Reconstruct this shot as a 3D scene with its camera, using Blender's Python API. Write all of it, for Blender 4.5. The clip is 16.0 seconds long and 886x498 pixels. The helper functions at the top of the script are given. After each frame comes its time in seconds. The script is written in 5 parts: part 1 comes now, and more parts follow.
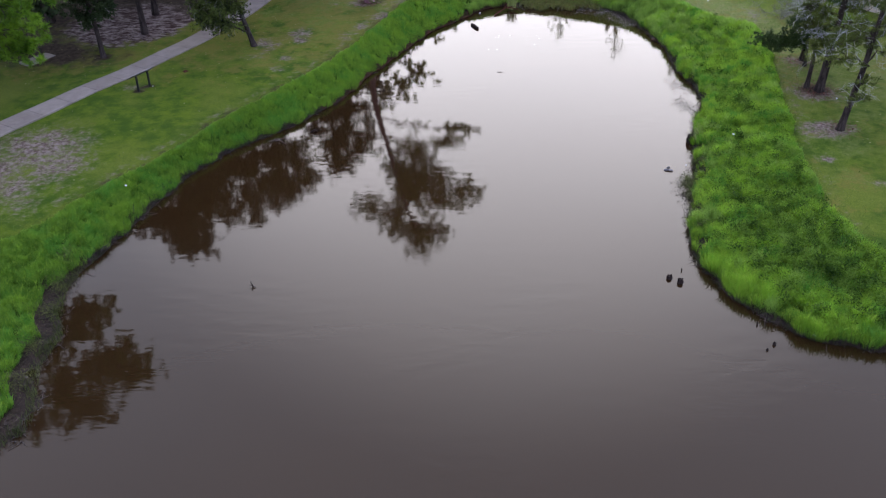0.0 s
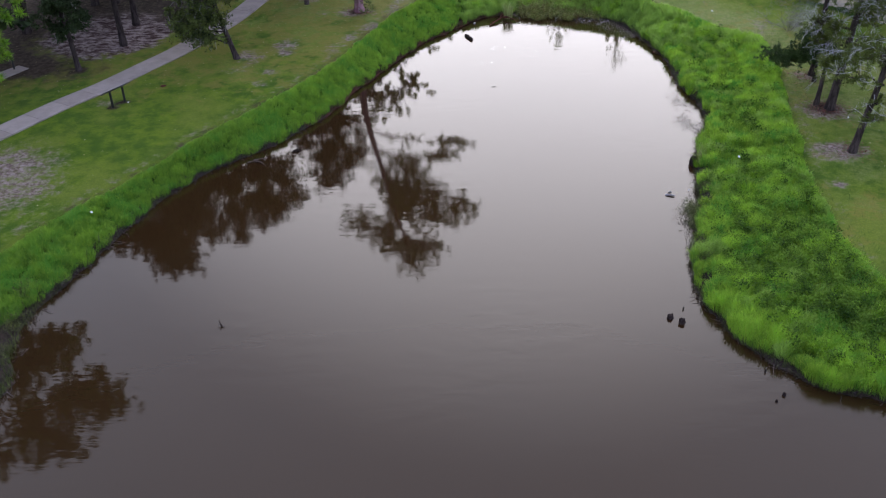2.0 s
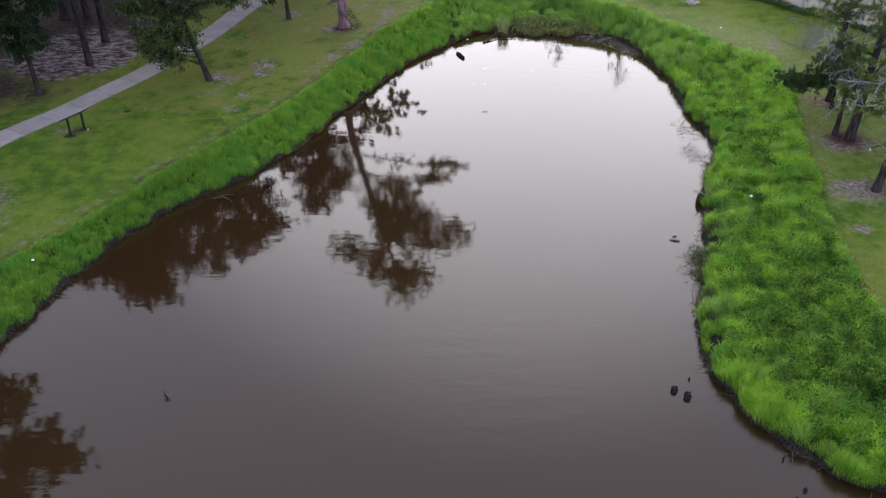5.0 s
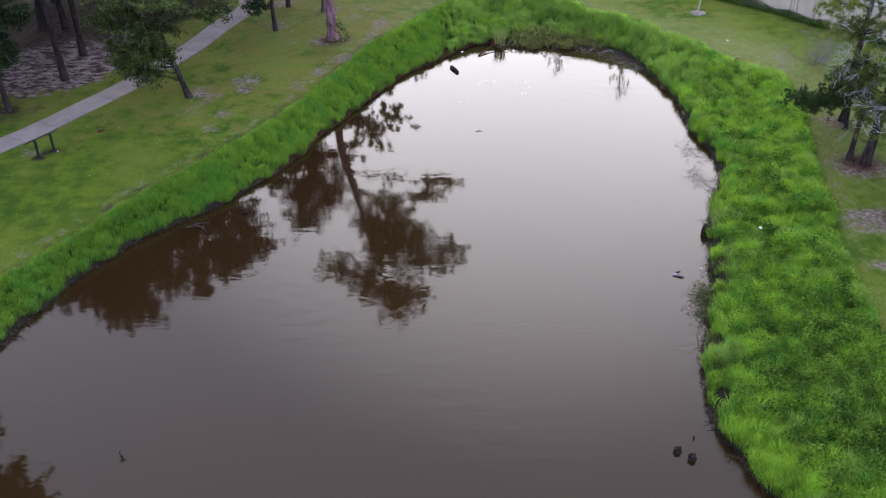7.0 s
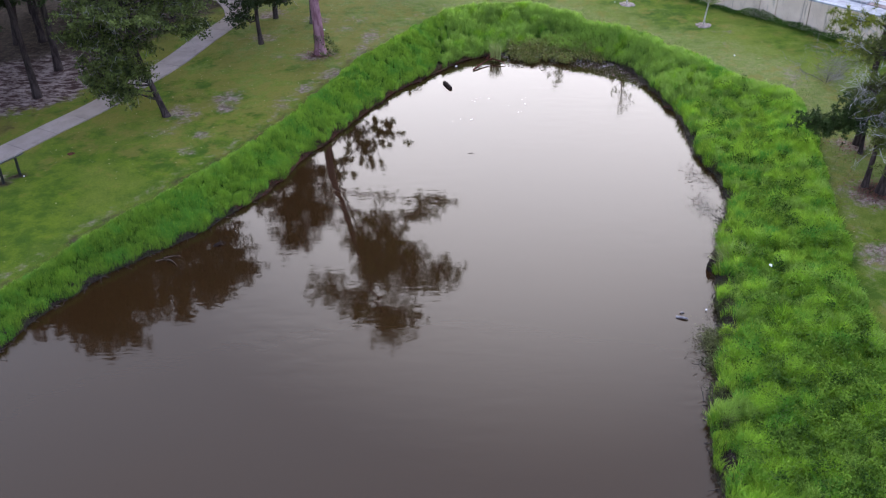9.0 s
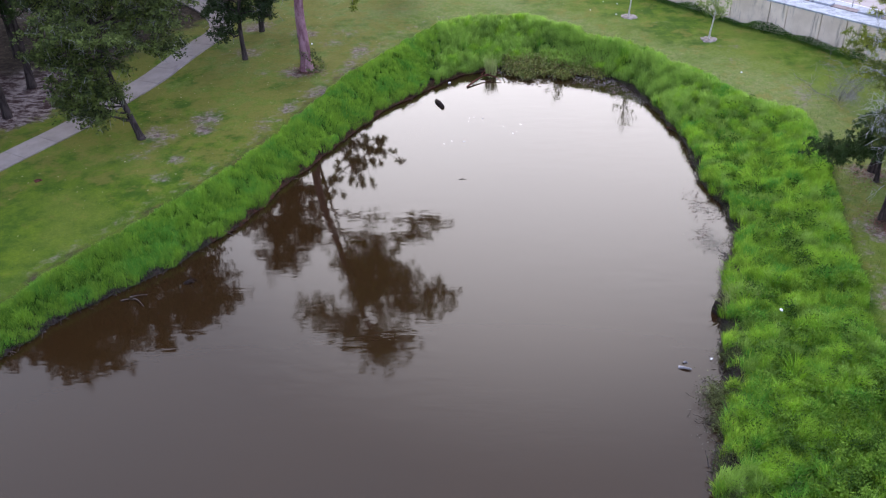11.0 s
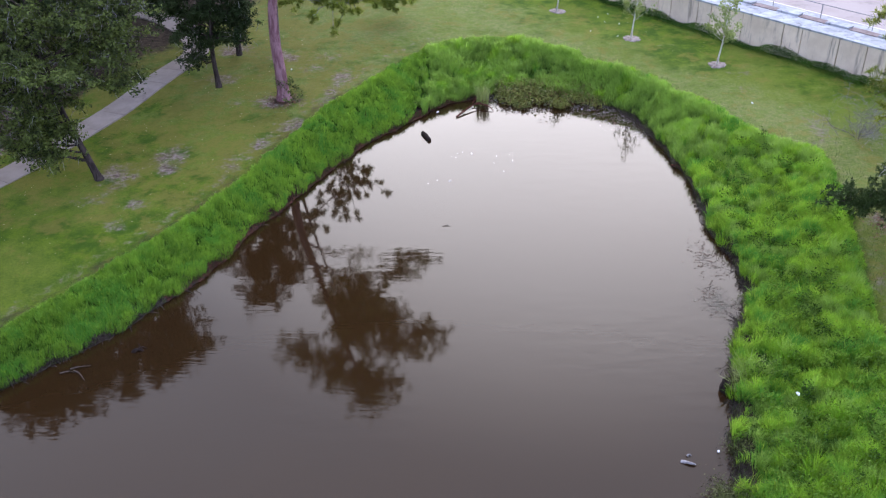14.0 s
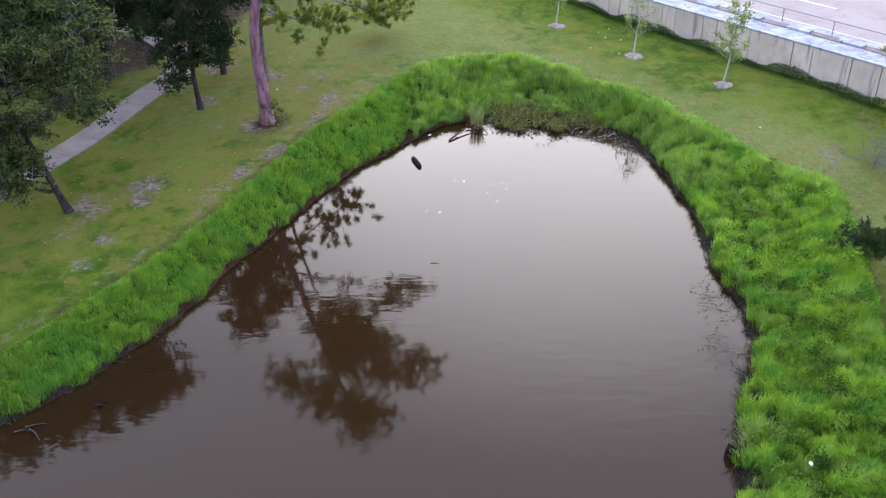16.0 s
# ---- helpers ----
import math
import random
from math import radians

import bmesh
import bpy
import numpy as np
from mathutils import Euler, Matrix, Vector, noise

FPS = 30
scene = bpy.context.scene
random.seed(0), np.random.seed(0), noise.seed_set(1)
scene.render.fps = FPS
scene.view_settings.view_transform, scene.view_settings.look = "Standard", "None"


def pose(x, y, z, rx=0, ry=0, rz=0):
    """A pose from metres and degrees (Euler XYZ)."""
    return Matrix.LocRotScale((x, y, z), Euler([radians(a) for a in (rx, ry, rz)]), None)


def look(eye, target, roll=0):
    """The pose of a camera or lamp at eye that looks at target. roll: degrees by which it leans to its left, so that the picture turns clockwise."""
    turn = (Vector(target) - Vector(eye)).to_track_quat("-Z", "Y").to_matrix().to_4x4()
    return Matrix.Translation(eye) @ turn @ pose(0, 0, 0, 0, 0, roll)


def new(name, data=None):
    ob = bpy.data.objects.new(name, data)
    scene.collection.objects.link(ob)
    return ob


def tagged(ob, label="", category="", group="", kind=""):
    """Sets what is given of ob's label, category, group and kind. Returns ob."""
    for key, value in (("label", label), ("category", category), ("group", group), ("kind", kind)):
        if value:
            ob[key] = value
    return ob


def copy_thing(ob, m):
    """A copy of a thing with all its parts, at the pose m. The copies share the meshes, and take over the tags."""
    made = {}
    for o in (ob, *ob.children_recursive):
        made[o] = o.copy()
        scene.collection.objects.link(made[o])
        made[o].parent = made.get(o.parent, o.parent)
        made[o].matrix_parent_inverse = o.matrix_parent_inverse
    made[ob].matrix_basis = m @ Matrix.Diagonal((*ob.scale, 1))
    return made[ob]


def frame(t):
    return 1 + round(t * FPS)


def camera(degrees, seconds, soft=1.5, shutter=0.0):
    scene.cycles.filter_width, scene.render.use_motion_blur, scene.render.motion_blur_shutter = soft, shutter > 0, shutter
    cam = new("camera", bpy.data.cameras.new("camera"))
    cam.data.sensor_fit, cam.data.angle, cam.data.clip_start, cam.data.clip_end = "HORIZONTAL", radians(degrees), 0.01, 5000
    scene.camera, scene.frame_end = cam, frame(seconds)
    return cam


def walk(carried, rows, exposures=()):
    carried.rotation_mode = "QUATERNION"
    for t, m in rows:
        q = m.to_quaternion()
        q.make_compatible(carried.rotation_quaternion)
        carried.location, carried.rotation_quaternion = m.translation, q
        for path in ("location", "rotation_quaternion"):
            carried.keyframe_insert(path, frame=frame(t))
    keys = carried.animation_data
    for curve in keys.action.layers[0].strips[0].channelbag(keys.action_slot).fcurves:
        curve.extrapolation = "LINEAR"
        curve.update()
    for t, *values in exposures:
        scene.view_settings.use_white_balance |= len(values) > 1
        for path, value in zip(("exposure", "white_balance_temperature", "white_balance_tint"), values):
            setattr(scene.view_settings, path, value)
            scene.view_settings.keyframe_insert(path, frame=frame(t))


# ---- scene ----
cam = camera(53.0, 16.0, 1.2)
PATH = [
    (0, (0.000, 0.000, 19.200), (-0.012, 16.965, 8.607), -0.84),
    (1, (0.369, 1.380, 19.102), (0.324, 18.346, 8.512), -0.83),
    (2, (0.719, 2.763, 19.004), (0.639, 19.730, 8.416), -0.83),
    (3, (1.054, 4.149, 18.909), (0.938, 21.117, 8.322), -0.83),
    (4, (1.380, 5.537, 18.819), (1.224, 22.504, 8.231), -0.84),
    (5, (1.700, 6.927, 18.736), (1.503, 23.893, 8.147), -0.85),
    (6, (2.019, 8.319, 18.662), (1.778, 25.282, 8.070), -0.88),
    (7, (2.337, 9.710, 18.598), (2.051, 26.671, 8.003), -0.91),
    (8, (2.658, 11.100, 18.547), (2.323, 28.057, 7.948), -0.95),
    (9, (2.980, 12.488, 18.509), (2.596, 29.440, 7.904), -0.99),
    (10, (3.306, 13.871, 18.487), (2.869, 30.818, 7.875), -1.05),
    (11, (3.634, 15.249, 18.481), (3.142, 32.190, 7.862), -1.11),
    (12, (3.962, 16.619, 18.493), (3.413, 33.552, 7.865), -1.17),
    (13, (4.288, 17.978, 18.524), (3.681, 34.903, 7.886), -1.25),
    (14, (4.609, 19.324, 18.574), (3.940, 36.240, 7.925), -1.33),
    (15, (4.921, 20.655, 18.645), (4.189, 37.561, 7.983), -1.41),
    (16, (5.219, 21.968, 18.736), (4.422, 38.862, 8.061), -1.51),
]
walk(cam, [(t, look(eye, target, roll)) for t, eye, target, roll in PATH], [(0, 1.28), (8, 1.56), (16, 1.80)])

# ---- light ----
world = bpy.data.worlds.new("sky")
scene.world = world
world.use_nodes = True
wn, wl = world.node_tree.nodes, world.node_tree.links
wn.clear()
SUN_ELEVATION, SUN_HEADING = radians(16), radians(5)
sky = wn.new("ShaderNodeTexSky")
sky.sky_type, sky.sun_disc = "NISHITA", False
sky.sun_elevation, sky.sun_rotation = SUN_ELEVATION, SUN_HEADING
sky.air_density, sky.dust_density, sky.ozone_density = 1.0, 4.0, 1.0
# a dim blue-grey evening overcast, with a broad pale glow round the low sun behind it
tint = wn.new("ShaderNodeMixRGB")
tint.blend_type = "MULTIPLY"
tint.inputs[0].default_value = 1.0
tint.inputs[2].default_value = (0.95, 1.03, 1.30, 1)
cloud = wn.new("ShaderNodeMixRGB")
cloud.inputs[0].default_value = 0.80
cloud.inputs[2].default_value = (3.46, 3.9, 5.9, 1)
glow = wn.new("ShaderNodeMixRGB")
glow.inputs[2].default_value = (16.9, 16.5, 18.3, 1)
nearness = wn.new("ShaderNodeVectorMath")
nearness.operation = "DOT_PRODUCT"
nearness.inputs[1].default_value = (math.sin(SUN_HEADING) * math.cos(SUN_ELEVATION), math.cos(SUN_HEADING) * math.cos(SUN_ELEVATION), math.sin(SUN_ELEVATION))
spread = wn.new("ShaderNodeMapRange")
spread.interpolation_type = "SMOOTHSTEP"
spread.inputs[1].default_value, spread.inputs[2].default_value = 0.855, 0.992
out = wn.new("ShaderNodeOutputWorld")
back = wn.new("ShaderNodeBackground")
back.inputs[1].default_value = 0.125
wl.new(wn.new("ShaderNodeTexCoord").outputs["Generated"], nearness.inputs[0])
wl.new(nearness.outputs["Value"], spread.inputs[0])
wl.new(spread.outputs[0], glow.inputs[0])
wl.new(sky.outputs[0], tint.inputs[1])
wl.new(tint.outputs[0], cloud.inputs[1])
wl.new(cloud.outputs[0], glow.inputs[1])
wl.new(glow.outputs[0], back.inputs[0])
wl.new(back.outputs[0], out.inputs[0])

sun_data = bpy.data.lights.new("sun", "SUN")
sun_data.energy, sun_data.angle, sun_data.color = 0.8, radians(120), (1.0, 0.90, 0.72)
sun = new("sun", sun_data)
sun.matrix_world = look((math.sin(SUN_HEADING) * 60, math.cos(SUN_HEADING) * 60, math.tan(SUN_ELEVATION) * 60), (0, 0, 0))


# ---- materials ----
class Mat:
    """A node material, built step by step."""

    def __init__(self, name, rough=0.8, spec=0.3):
        self.m = bpy.data.materials.new(name)
        self.m.use_nodes = True
        self.n, self.l = self.m.node_tree.nodes, self.m.node_tree.links
        self.p = self.n["Principled BSDF"]
        self.p.inputs["Roughness"].default_value = rough
        self.p.inputs["Specular IOR Level"].default_value = spec
        self.co = self.n.new("ShaderNodeTexCoord").outputs["Object"]

    def put(self, socket, value):
        if isinstance(value, bpy.types.NodeSocket):
            self.l.new(value, socket)
        elif isinstance(value, tuple) and len(value) == 3:
            socket.default_value = (*value, 1)
        else:
            socket.default_value = value

    def noise(self, scale, detail=4.0, rough=0.55, stretch=None, distort=0.0, where=None):
        n = self.n.new("ShaderNodeTexNoise")
        n.inputs["Scale"].default_value, n.inputs["Detail"].default_value = scale, detail
        n.inputs["Roughness"].default_value, n.inputs["Distortion"].default_value = rough, distort
        co = where or self.co
        if stretch:
            mp = self.n.new("ShaderNodeMapping")
            mp.inputs["Scale"].default_value = stretch
            self.l.new(co, mp.inputs[0])
            co = mp.outputs[0]
        self.l.new(co, n.inputs["Vector"])
        return n.outputs["Fac"]

    def ramp(self, fac, lo, hi, a=0.0, b=1.0):
        r = self.n.new("ShaderNodeMapRange")
        r.interpolation_type = "SMOOTHSTEP"
        for i, v in enumerate((lo, hi, a, b), 1):
            r.inputs[i].default_value = v
        self.put(r.inputs[0], fac)
        return r.outputs[0]

    def mix(self, fac, a, b, how="MIX"):
        r = self.n.new("ShaderNodeMixRGB")
        r.blend_type = how
        for i, v in enumerate((fac, a, b)):
            self.put(r.inputs[i], v)
        return r.outputs[0]

    def math(self, how, a, b=0.0):
        r = self.n.new("ShaderNodeMath")
        r.operation = how
        self.put(r.inputs[0], a)
        self.put(r.inputs[1], b)
        return r.outputs[0]

    def attribute(self, name):
        a = self.n.new("ShaderNodeAttribute")
        a.attribute_name = name
        return a.outputs["Fac"]

    def island(self):
        return self.n.new("ShaderNodeNewGeometry").outputs["Random Per Island"]

    def single(self):
        return self.n.new("ShaderNodeObjectInfo").outputs["Random"]

    def color(self, value):
        self.put(self.p.inputs["Base Color"], value)
        return self

    def bump(self, height, strength=0.5, distance=0.02):
        b = self.n.new("ShaderNodeBump")
        b.inputs["Strength"].default_value, b.inputs["Distance"].default_value = strength, distance
        self.l.new(height, b.inputs["Height"])
        self.l.new(b.outputs[0], self.p.inputs["Normal"])
        return self

    def translucent(self, share, value):
        t = self.n.new("ShaderNodeBsdfTranslucent")
        self.put(t.inputs[0], value)
        mx = self.n.new("ShaderNodeMixShader")
        mx.inputs[0].default_value = share
        self.l.new(self.p.outputs[0], mx.inputs[1])
        self.l.new(t.outputs[0], mx.inputs[2])
        self.l.new(mx.outputs[0], self.n["Material Output"].inputs[0])
        return self


def foliage(name, dark, light, patch=0.5, share=0.3, rough=0.55, third=None, cool=None, tones=False, speck=0.5):
    """Leaf or blade: dark to light by patch and by piece, some pieces of a third colour, some patches of a cooler one."""
    m = Mat(name, rough, 0.25)
    big = m.ramp(m.noise(patch, 3), 0.35, 0.68)
    c = m.mix(m.math("ADD", m.math("MULTIPLY", big, 1 - speck), m.math("MULTIPLY", m.island(), speck)), dark, light)
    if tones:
        c = m.mix(m.math("ADD", m.math("MULTIPLY", m.math("ADD", big, m.island()), 0.22), m.math("MULTIPLY", m.attribute("shade_tone"), 0.56)), dark, light)
    if cool:
        c = m.mix(m.ramp(m.noise(0.9, 4, 0.6), 0.46, 0.66), c, cool)
    if third:
        c = m.mix(m.ramp(m.island(), 0.86, 0.96), c, third)
    m.color(c)
    return m.translucent(share, c).m


def bark(name, a, b, scale=6.0):
    m = Mat(name, 0.95, 0.1)
    n = m.noise(scale, 6, 0.65, (1, 1, 0.25), 0.5)
    m.color(m.mix(m.ramp(n, 0.35, 0.65), a, b))
    return m.bump(n, 0.9, 0.05).m


def plain(name, a, b, scale=3.0, rough=0.9, bump=0.3, spec=0.2):
    m = Mat(name, rough, spec)
    n = m.noise(scale, 6, 0.6)
    m.color(m.mix(m.ramp(n, 0.3, 0.7), a, b))
    return m.bump(n, bump, 0.01).m


def make_ground_material():
    m = Mat("turf_soil", 0.95, 0.1)
    fine, mid, wide = m.noise(11, 8, 0.85), m.noise(1.1, 6, 0.65), m.noise(0.22, 4, 0.6)
    green = m.mix(m.ramp(mid, 0.34, 0.66), (0.043, 0.092, 0.008), (0.126, 0.180, 0.014))
    green = m.mix(m.ramp(wide, 0.42, 0.62), green, (0.150, 0.186, 0.026))
    thin = m.ramp(m.math("ADD", m.attribute("thin"), m.math("MULTIPLY", m.math("SUBTRACT", m.noise(0.55, 6, 0.7), 0.5), 1.6)), 0.2, 0.9)
    green = m.mix(thin, green, m.mix(m.ramp(m.noise(2.6, 5, 0.7), 0.35, 0.65), (0.158, 0.205, 0.046), (0.225, 0.232, 0.090)))
    green = m.mix(m.ramp(fine, 0.40, 0.62), m.mix(0.45, green, (0.036, 0.076, 0.010)), green)
    green = m.mix(m.ramp(m.math("ADD", m.noise(0.75, 8, 0.72), m.math("MULTIPLY", m.attribute("dry"), 0.09)), 0.51, 0.64, 0.0, 0.66), green, (0.172, 0.152, 0.034))
    green = m.mix(m.ramp(m.noise(5.0, 8, 0.85), 0.48, 0.66, 0.0, 0.36), green, (0.036, 0.076, 0.010))
    sand = m.mix(m.ramp(m.noise(5, 5, 0.7), 0.38, 0.62), (0.115, 0.078, 0.068), (0.285, 0.230, 0.212))
    bare = m.ramp(m.math("ADD", m.attribute("bare"), m.math("MULTIPLY", m.math("SUBTRACT", m.noise(2.2, 5, 0.7), 0.5), 1.3)), 0.35, 0.85)
    leaf = m.mix(m.ramp(m.noise(2.6, 8, 0.75, (0.7, 1.3, 1), 0.3), 0.42, 0.62), (0.050, 0.026, 0.024), (0.32, 0.265, 0.25))
    litter = m.ramp(m.math("ADD", m.attribute("litter"), m.math("MULTIPLY", m.math("SUBTRACT", m.noise(0.9, 5, 0.7), 0.5), 0.9)), 0.42, 0.6)
    mud = m.mix(m.ramp(m.noise(7, 8, 0.8), 0.38, 0.66), (0.008, 0.0055, 0.0045), (0.055, 0.036, 0.029))
    c = m.mix(bare, green, sand)
    c = m.mix(litter, c, leaf)
    # brown litter round stems and banks, plus the wood's shade as dark colour
    duff_and_shade = m.ramp(m.math("ADD", m.attribute("duff_and_shade"), m.math("MULTIPLY", m.math("SUBTRACT", m.noise(0.7, 5, 0.7), 0.5), 0.9)), 0.35, 0.7)
    c = m.mix(duff_and_shade, c, m.mix(m.ramp(m.noise(4, 6, 0.7), 0.35, 0.7), (0.030, 0.022, 0.015), (0.085, 0.062, 0.045)))
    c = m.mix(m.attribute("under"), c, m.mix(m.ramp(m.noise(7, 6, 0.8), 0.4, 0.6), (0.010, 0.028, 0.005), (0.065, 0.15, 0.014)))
    c = m.mix(m.ramp(m.attribute("mud"), 0.35, 0.65), c, mud)
    m.color(c)
    m.put(m.p.inputs["Roughness"], m.ramp(m.attribute("mud"), 0.5, 0.9, 0.95, 0.45))
    return m.bump(fine, 0.6, 0.04).m


def make_water_material():
    m = Mat("pond_water", 0.04, 0.5)
    silt = m.noise(0.12, 3, 0.5)
    m.color(m.mix(m.ramp(silt, 0.3, 0.7), (0.0245, 0.0124, 0.0046), (0.0225, 0.0118, 0.0050)))
    m.p.inputs["IOR"].default_value = 1.333
    swell = m.noise(2.2, 2, 0.5, (0.40, 0.85, 1), 0.3)
    calm = m.ramp(m.noise(0.10, 2, 0.5), 0.40, 0.62, 0.15, 1.0)
    fine = m.noise(5.0, 2, 0.5, (0.3, 1.5, 1), 0.2)
    wave = m.math("ADD", m.math("MULTIPLY", swell, calm), m.math("MULTIPLY", fine, m.ramp(m.noise(0.16, 2, 0.5), 0.45, 0.65, 0.03, 0.25)))
    return m.bump(wave, 0.36, 0.016).m


def make_concrete(name, a, b, stain, scale=1.2, runs=False):
    m = Mat(name, 0.9, 0.2)
    n, f = m.noise(scale, 6, 0.65), m.noise(25, 4, 0.7)
    c = m.mix(m.ramp(n, 0.3, 0.7), a, b)
    c = m.mix(m.ramp(m.noise(0.7, 6, 0.75, (1, 1, 0.3)), 0.52, 0.75), c, stain)
    c = m.mix(m.math("MULTIPLY", m.single(), 0.25), c, stain)
    if runs:
        c = m.mix(m.ramp(m.noise(2.4, 5, 0.7, (1, 1, 0.10)), 0.54, 0.68, 0.0, 0.85), c, stain)
    m.color(c)
    return m.bump(f, 0.3, 0.006).m


GROUND = make_ground_material()
WATER = make_water_material()
PATH_CONCRETE = make_concrete("path_concrete", (0.275, 0.236, 0.214), (0.350, 0.302, 0.272), (0.195, 0.160, 0.142))
WALL_CONCRETE = make_concrete("wall_concrete", (0.72, 0.59, 0.465), (0.84, 0.71, 0.57), (0.30, 0.25, 0.205), 1.2, True)
COPING_CONCRETE = make_concrete("coping_concrete", (0.30, 0.32, 0.345), (0.50, 0.525, 0.56), (0.17, 0.175, 0.19), 1.6, True)
ROAD_CONCRETE = make_concrete("road_concrete", (0.32, 0.275, 0.26), (0.385, 0.335, 0.32), (0.24, 0.21, 0.20), 0.3)
WHITE_PAINT = plain("road_paint", (0.62, 0.62, 0.62), (0.74, 0.74, 0.74), 6, 0.7)
BROWN_PANEL = plain("brown_panel_stain", (0.17, 0.13, 0.125), (0.27, 0.22, 0.21), 3)
BLACK_METAL = plain("black_metal", (0.012, 0.012, 0.013), (0.025, 0.025, 0.027), 20, 0.45, 0.05, 0.5)
GREY_METAL = plain("grey_metal", (0.20, 0.20, 0.21), (0.28, 0.28, 0.29), 20, 0.5, 0.05, 0.5)
SIGN_FACE = plain("sign_face", (0.30, 0.31, 0.31), (0.42, 0.43, 0.42), 3, 0.4, 0.02, 0.5)
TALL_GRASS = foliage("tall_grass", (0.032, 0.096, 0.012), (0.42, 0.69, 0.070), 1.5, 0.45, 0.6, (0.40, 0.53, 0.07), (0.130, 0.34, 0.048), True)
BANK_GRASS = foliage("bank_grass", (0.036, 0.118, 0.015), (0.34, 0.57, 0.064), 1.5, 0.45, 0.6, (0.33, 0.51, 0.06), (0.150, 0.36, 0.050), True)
RANK_GRASS = foliage("rank_grass", (0.022, 0.070, 0.010), (0.095, 0.19, 0.028), 0.9, 0.35, 0.8, speck=0.35)
WEED_LEAF = foliage("weed_leaf", (0.012, 0.046, 0.006), (0.200, 0.350, 0.036), 1.6, 0.4, 0.9, speck=0.25)
OLIVE_LEAF = foliage("olive_leaf", (0.075, 0.095, 0.020), (0.29, 0.33, 0.075), 2.5, 0.3, 0.5, (0.20, 0.11, 0.05))
REED_LEAF = foliage("reed_leaf", (0.24, 0.30, 0.08), (0.46, 0.52, 0.22), 1.0, 0.3)
OAK_LEAF = foliage("oak_leaf", (0.010, 0.020, 0.007), (0.190, 0.240, 0.055), 2.2, 0.14, 0.8, speck=0.40)
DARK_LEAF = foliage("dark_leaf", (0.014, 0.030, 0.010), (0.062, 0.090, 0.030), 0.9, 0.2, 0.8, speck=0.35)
PINE_NEEDLE = foliage("pine_needle", (0.09, 0.14, 0.020), (0.36, 0.40, 0.065), 0.8, 0.35)
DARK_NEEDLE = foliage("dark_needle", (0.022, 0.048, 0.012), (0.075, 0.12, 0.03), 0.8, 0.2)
OLIVE_NEEDLE = foliage("olive_needle", (0.045, 0.070, 0.014), (0.19, 0.225, 0.045), 1.2, 0.3)
SUNNY_NEEDLE = foliage("sunny_needle", (0.09, 0.13, 0.018), (0.38, 0.42, 0.065), 1.0, 0.35)
BRIGHT_NEEDLE = foliage("bright_needle", (0.06, 0.15, 0.012), (0.26, 0.44, 0.032), 1.2, 0.35)
STRAW = foliage("pine_straw", (0.055, 0.019, 0.014), (0.21, 0.080, 0.056), 2.0, 0.1)
SAPLING_LEAF = foliage("sapling_leaf", (0.15, 0.21, 0.05), (0.42, 0.48, 0.17), 1.0, 0.35)
MOSS = foliage("hanging_moss", (0.20, 0.20, 0.18), (0.36, 0.36, 0.34), 0.8, 0.2, 0.9)
PINE_BARK = bark("pine_bark", (0.16, 0.075, 0.088), (0.36, 0.205, 0.235), 5)
DARK_BARK = bark("dark_bark", (0.026, 0.020, 0.019), (0.082, 0.064, 0.060), 6)
BROWN_BARK = bark("brown_bark", (0.026, 0.020, 0.018), (0.085, 0.064, 0.056), 6)
GREY_BARK = bark("grey_bark", (0.09, 0.08, 0.075), (0.22, 0.20, 0.19), 6)
PALE_BARK = bark("pale_bark", (0.42, 0.39, 0.35), (0.60, 0.57, 0.52), 8)
WET_WOOD = bark("wet_wood", (0.014, 0.010, 0.009), (0.045, 0.032, 0.028), 9)
RED_WOOD = bark("red_wet_wood", (0.05, 0.018, 0.014), (0.15, 0.055, 0.042), 9)
GREY_TWIG = bark("grey_twig", (0.16, 0.145, 0.145), (0.34, 0.32, 0.32), 9)
PALE_TWIG = bark("pale_twig", (0.34, 0.33, 0.34), (0.64, 0.62, 0.63), 9)
ROOT_WOOD = bark("root_wood", (0.035, 0.028, 0.025), (0.12, 0.10, 0.09), 9)
MULCH = plain("mulch", (0.15, 0.115, 0.10), (0.38, 0.325, 0.30), 7, 0.95, 0.8)
LITTER_WHITE = plain("white_litter", (0.75, 0.76, 0.78), (0.85, 0.86, 0.88), 8, 0.4, 0.1)
DEAD_AND_MIRRORED_LEAF = foliage("dead_and_mirrored_leaf", (0.025, 0.014, 0.010), (0.11, 0.065, 0.045), 2.0, 0.1)
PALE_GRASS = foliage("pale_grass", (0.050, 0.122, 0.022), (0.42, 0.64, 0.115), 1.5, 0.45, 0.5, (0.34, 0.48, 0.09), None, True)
SEDGE_LEAF = foliage("sedge_leaf", (0.12, 0.28, 0.016), (0.34, 0.56, 0.04), 1.0, 0.4)
FALLEN = foliage("fallen_leaf", (0.24, 0.20, 0.07), (0.46, 0.42, 0.26), 2.0, 0.1)
LAWN_BLADE = foliage("lawn_blade", (0.075, 0.132, 0.022), (0.140, 0.195, 0.044), 0.25, 0.35)
GREY_WEED = foliage("grey_weed", (0.018, 0.022, 0.008), (0.165, 0.190, 0.055), 2.0, 0.2)
SCRAP = foliage("rotting_scrap", (0.012, 0.009, 0.008), (0.045, 0.034, 0.030), 1.5, 0.05)
ALGAE = foliage("algae_scrap", (0.05, 0.052, 0.038), (0.13, 0.13, 0.10), 1.5, 0.05)
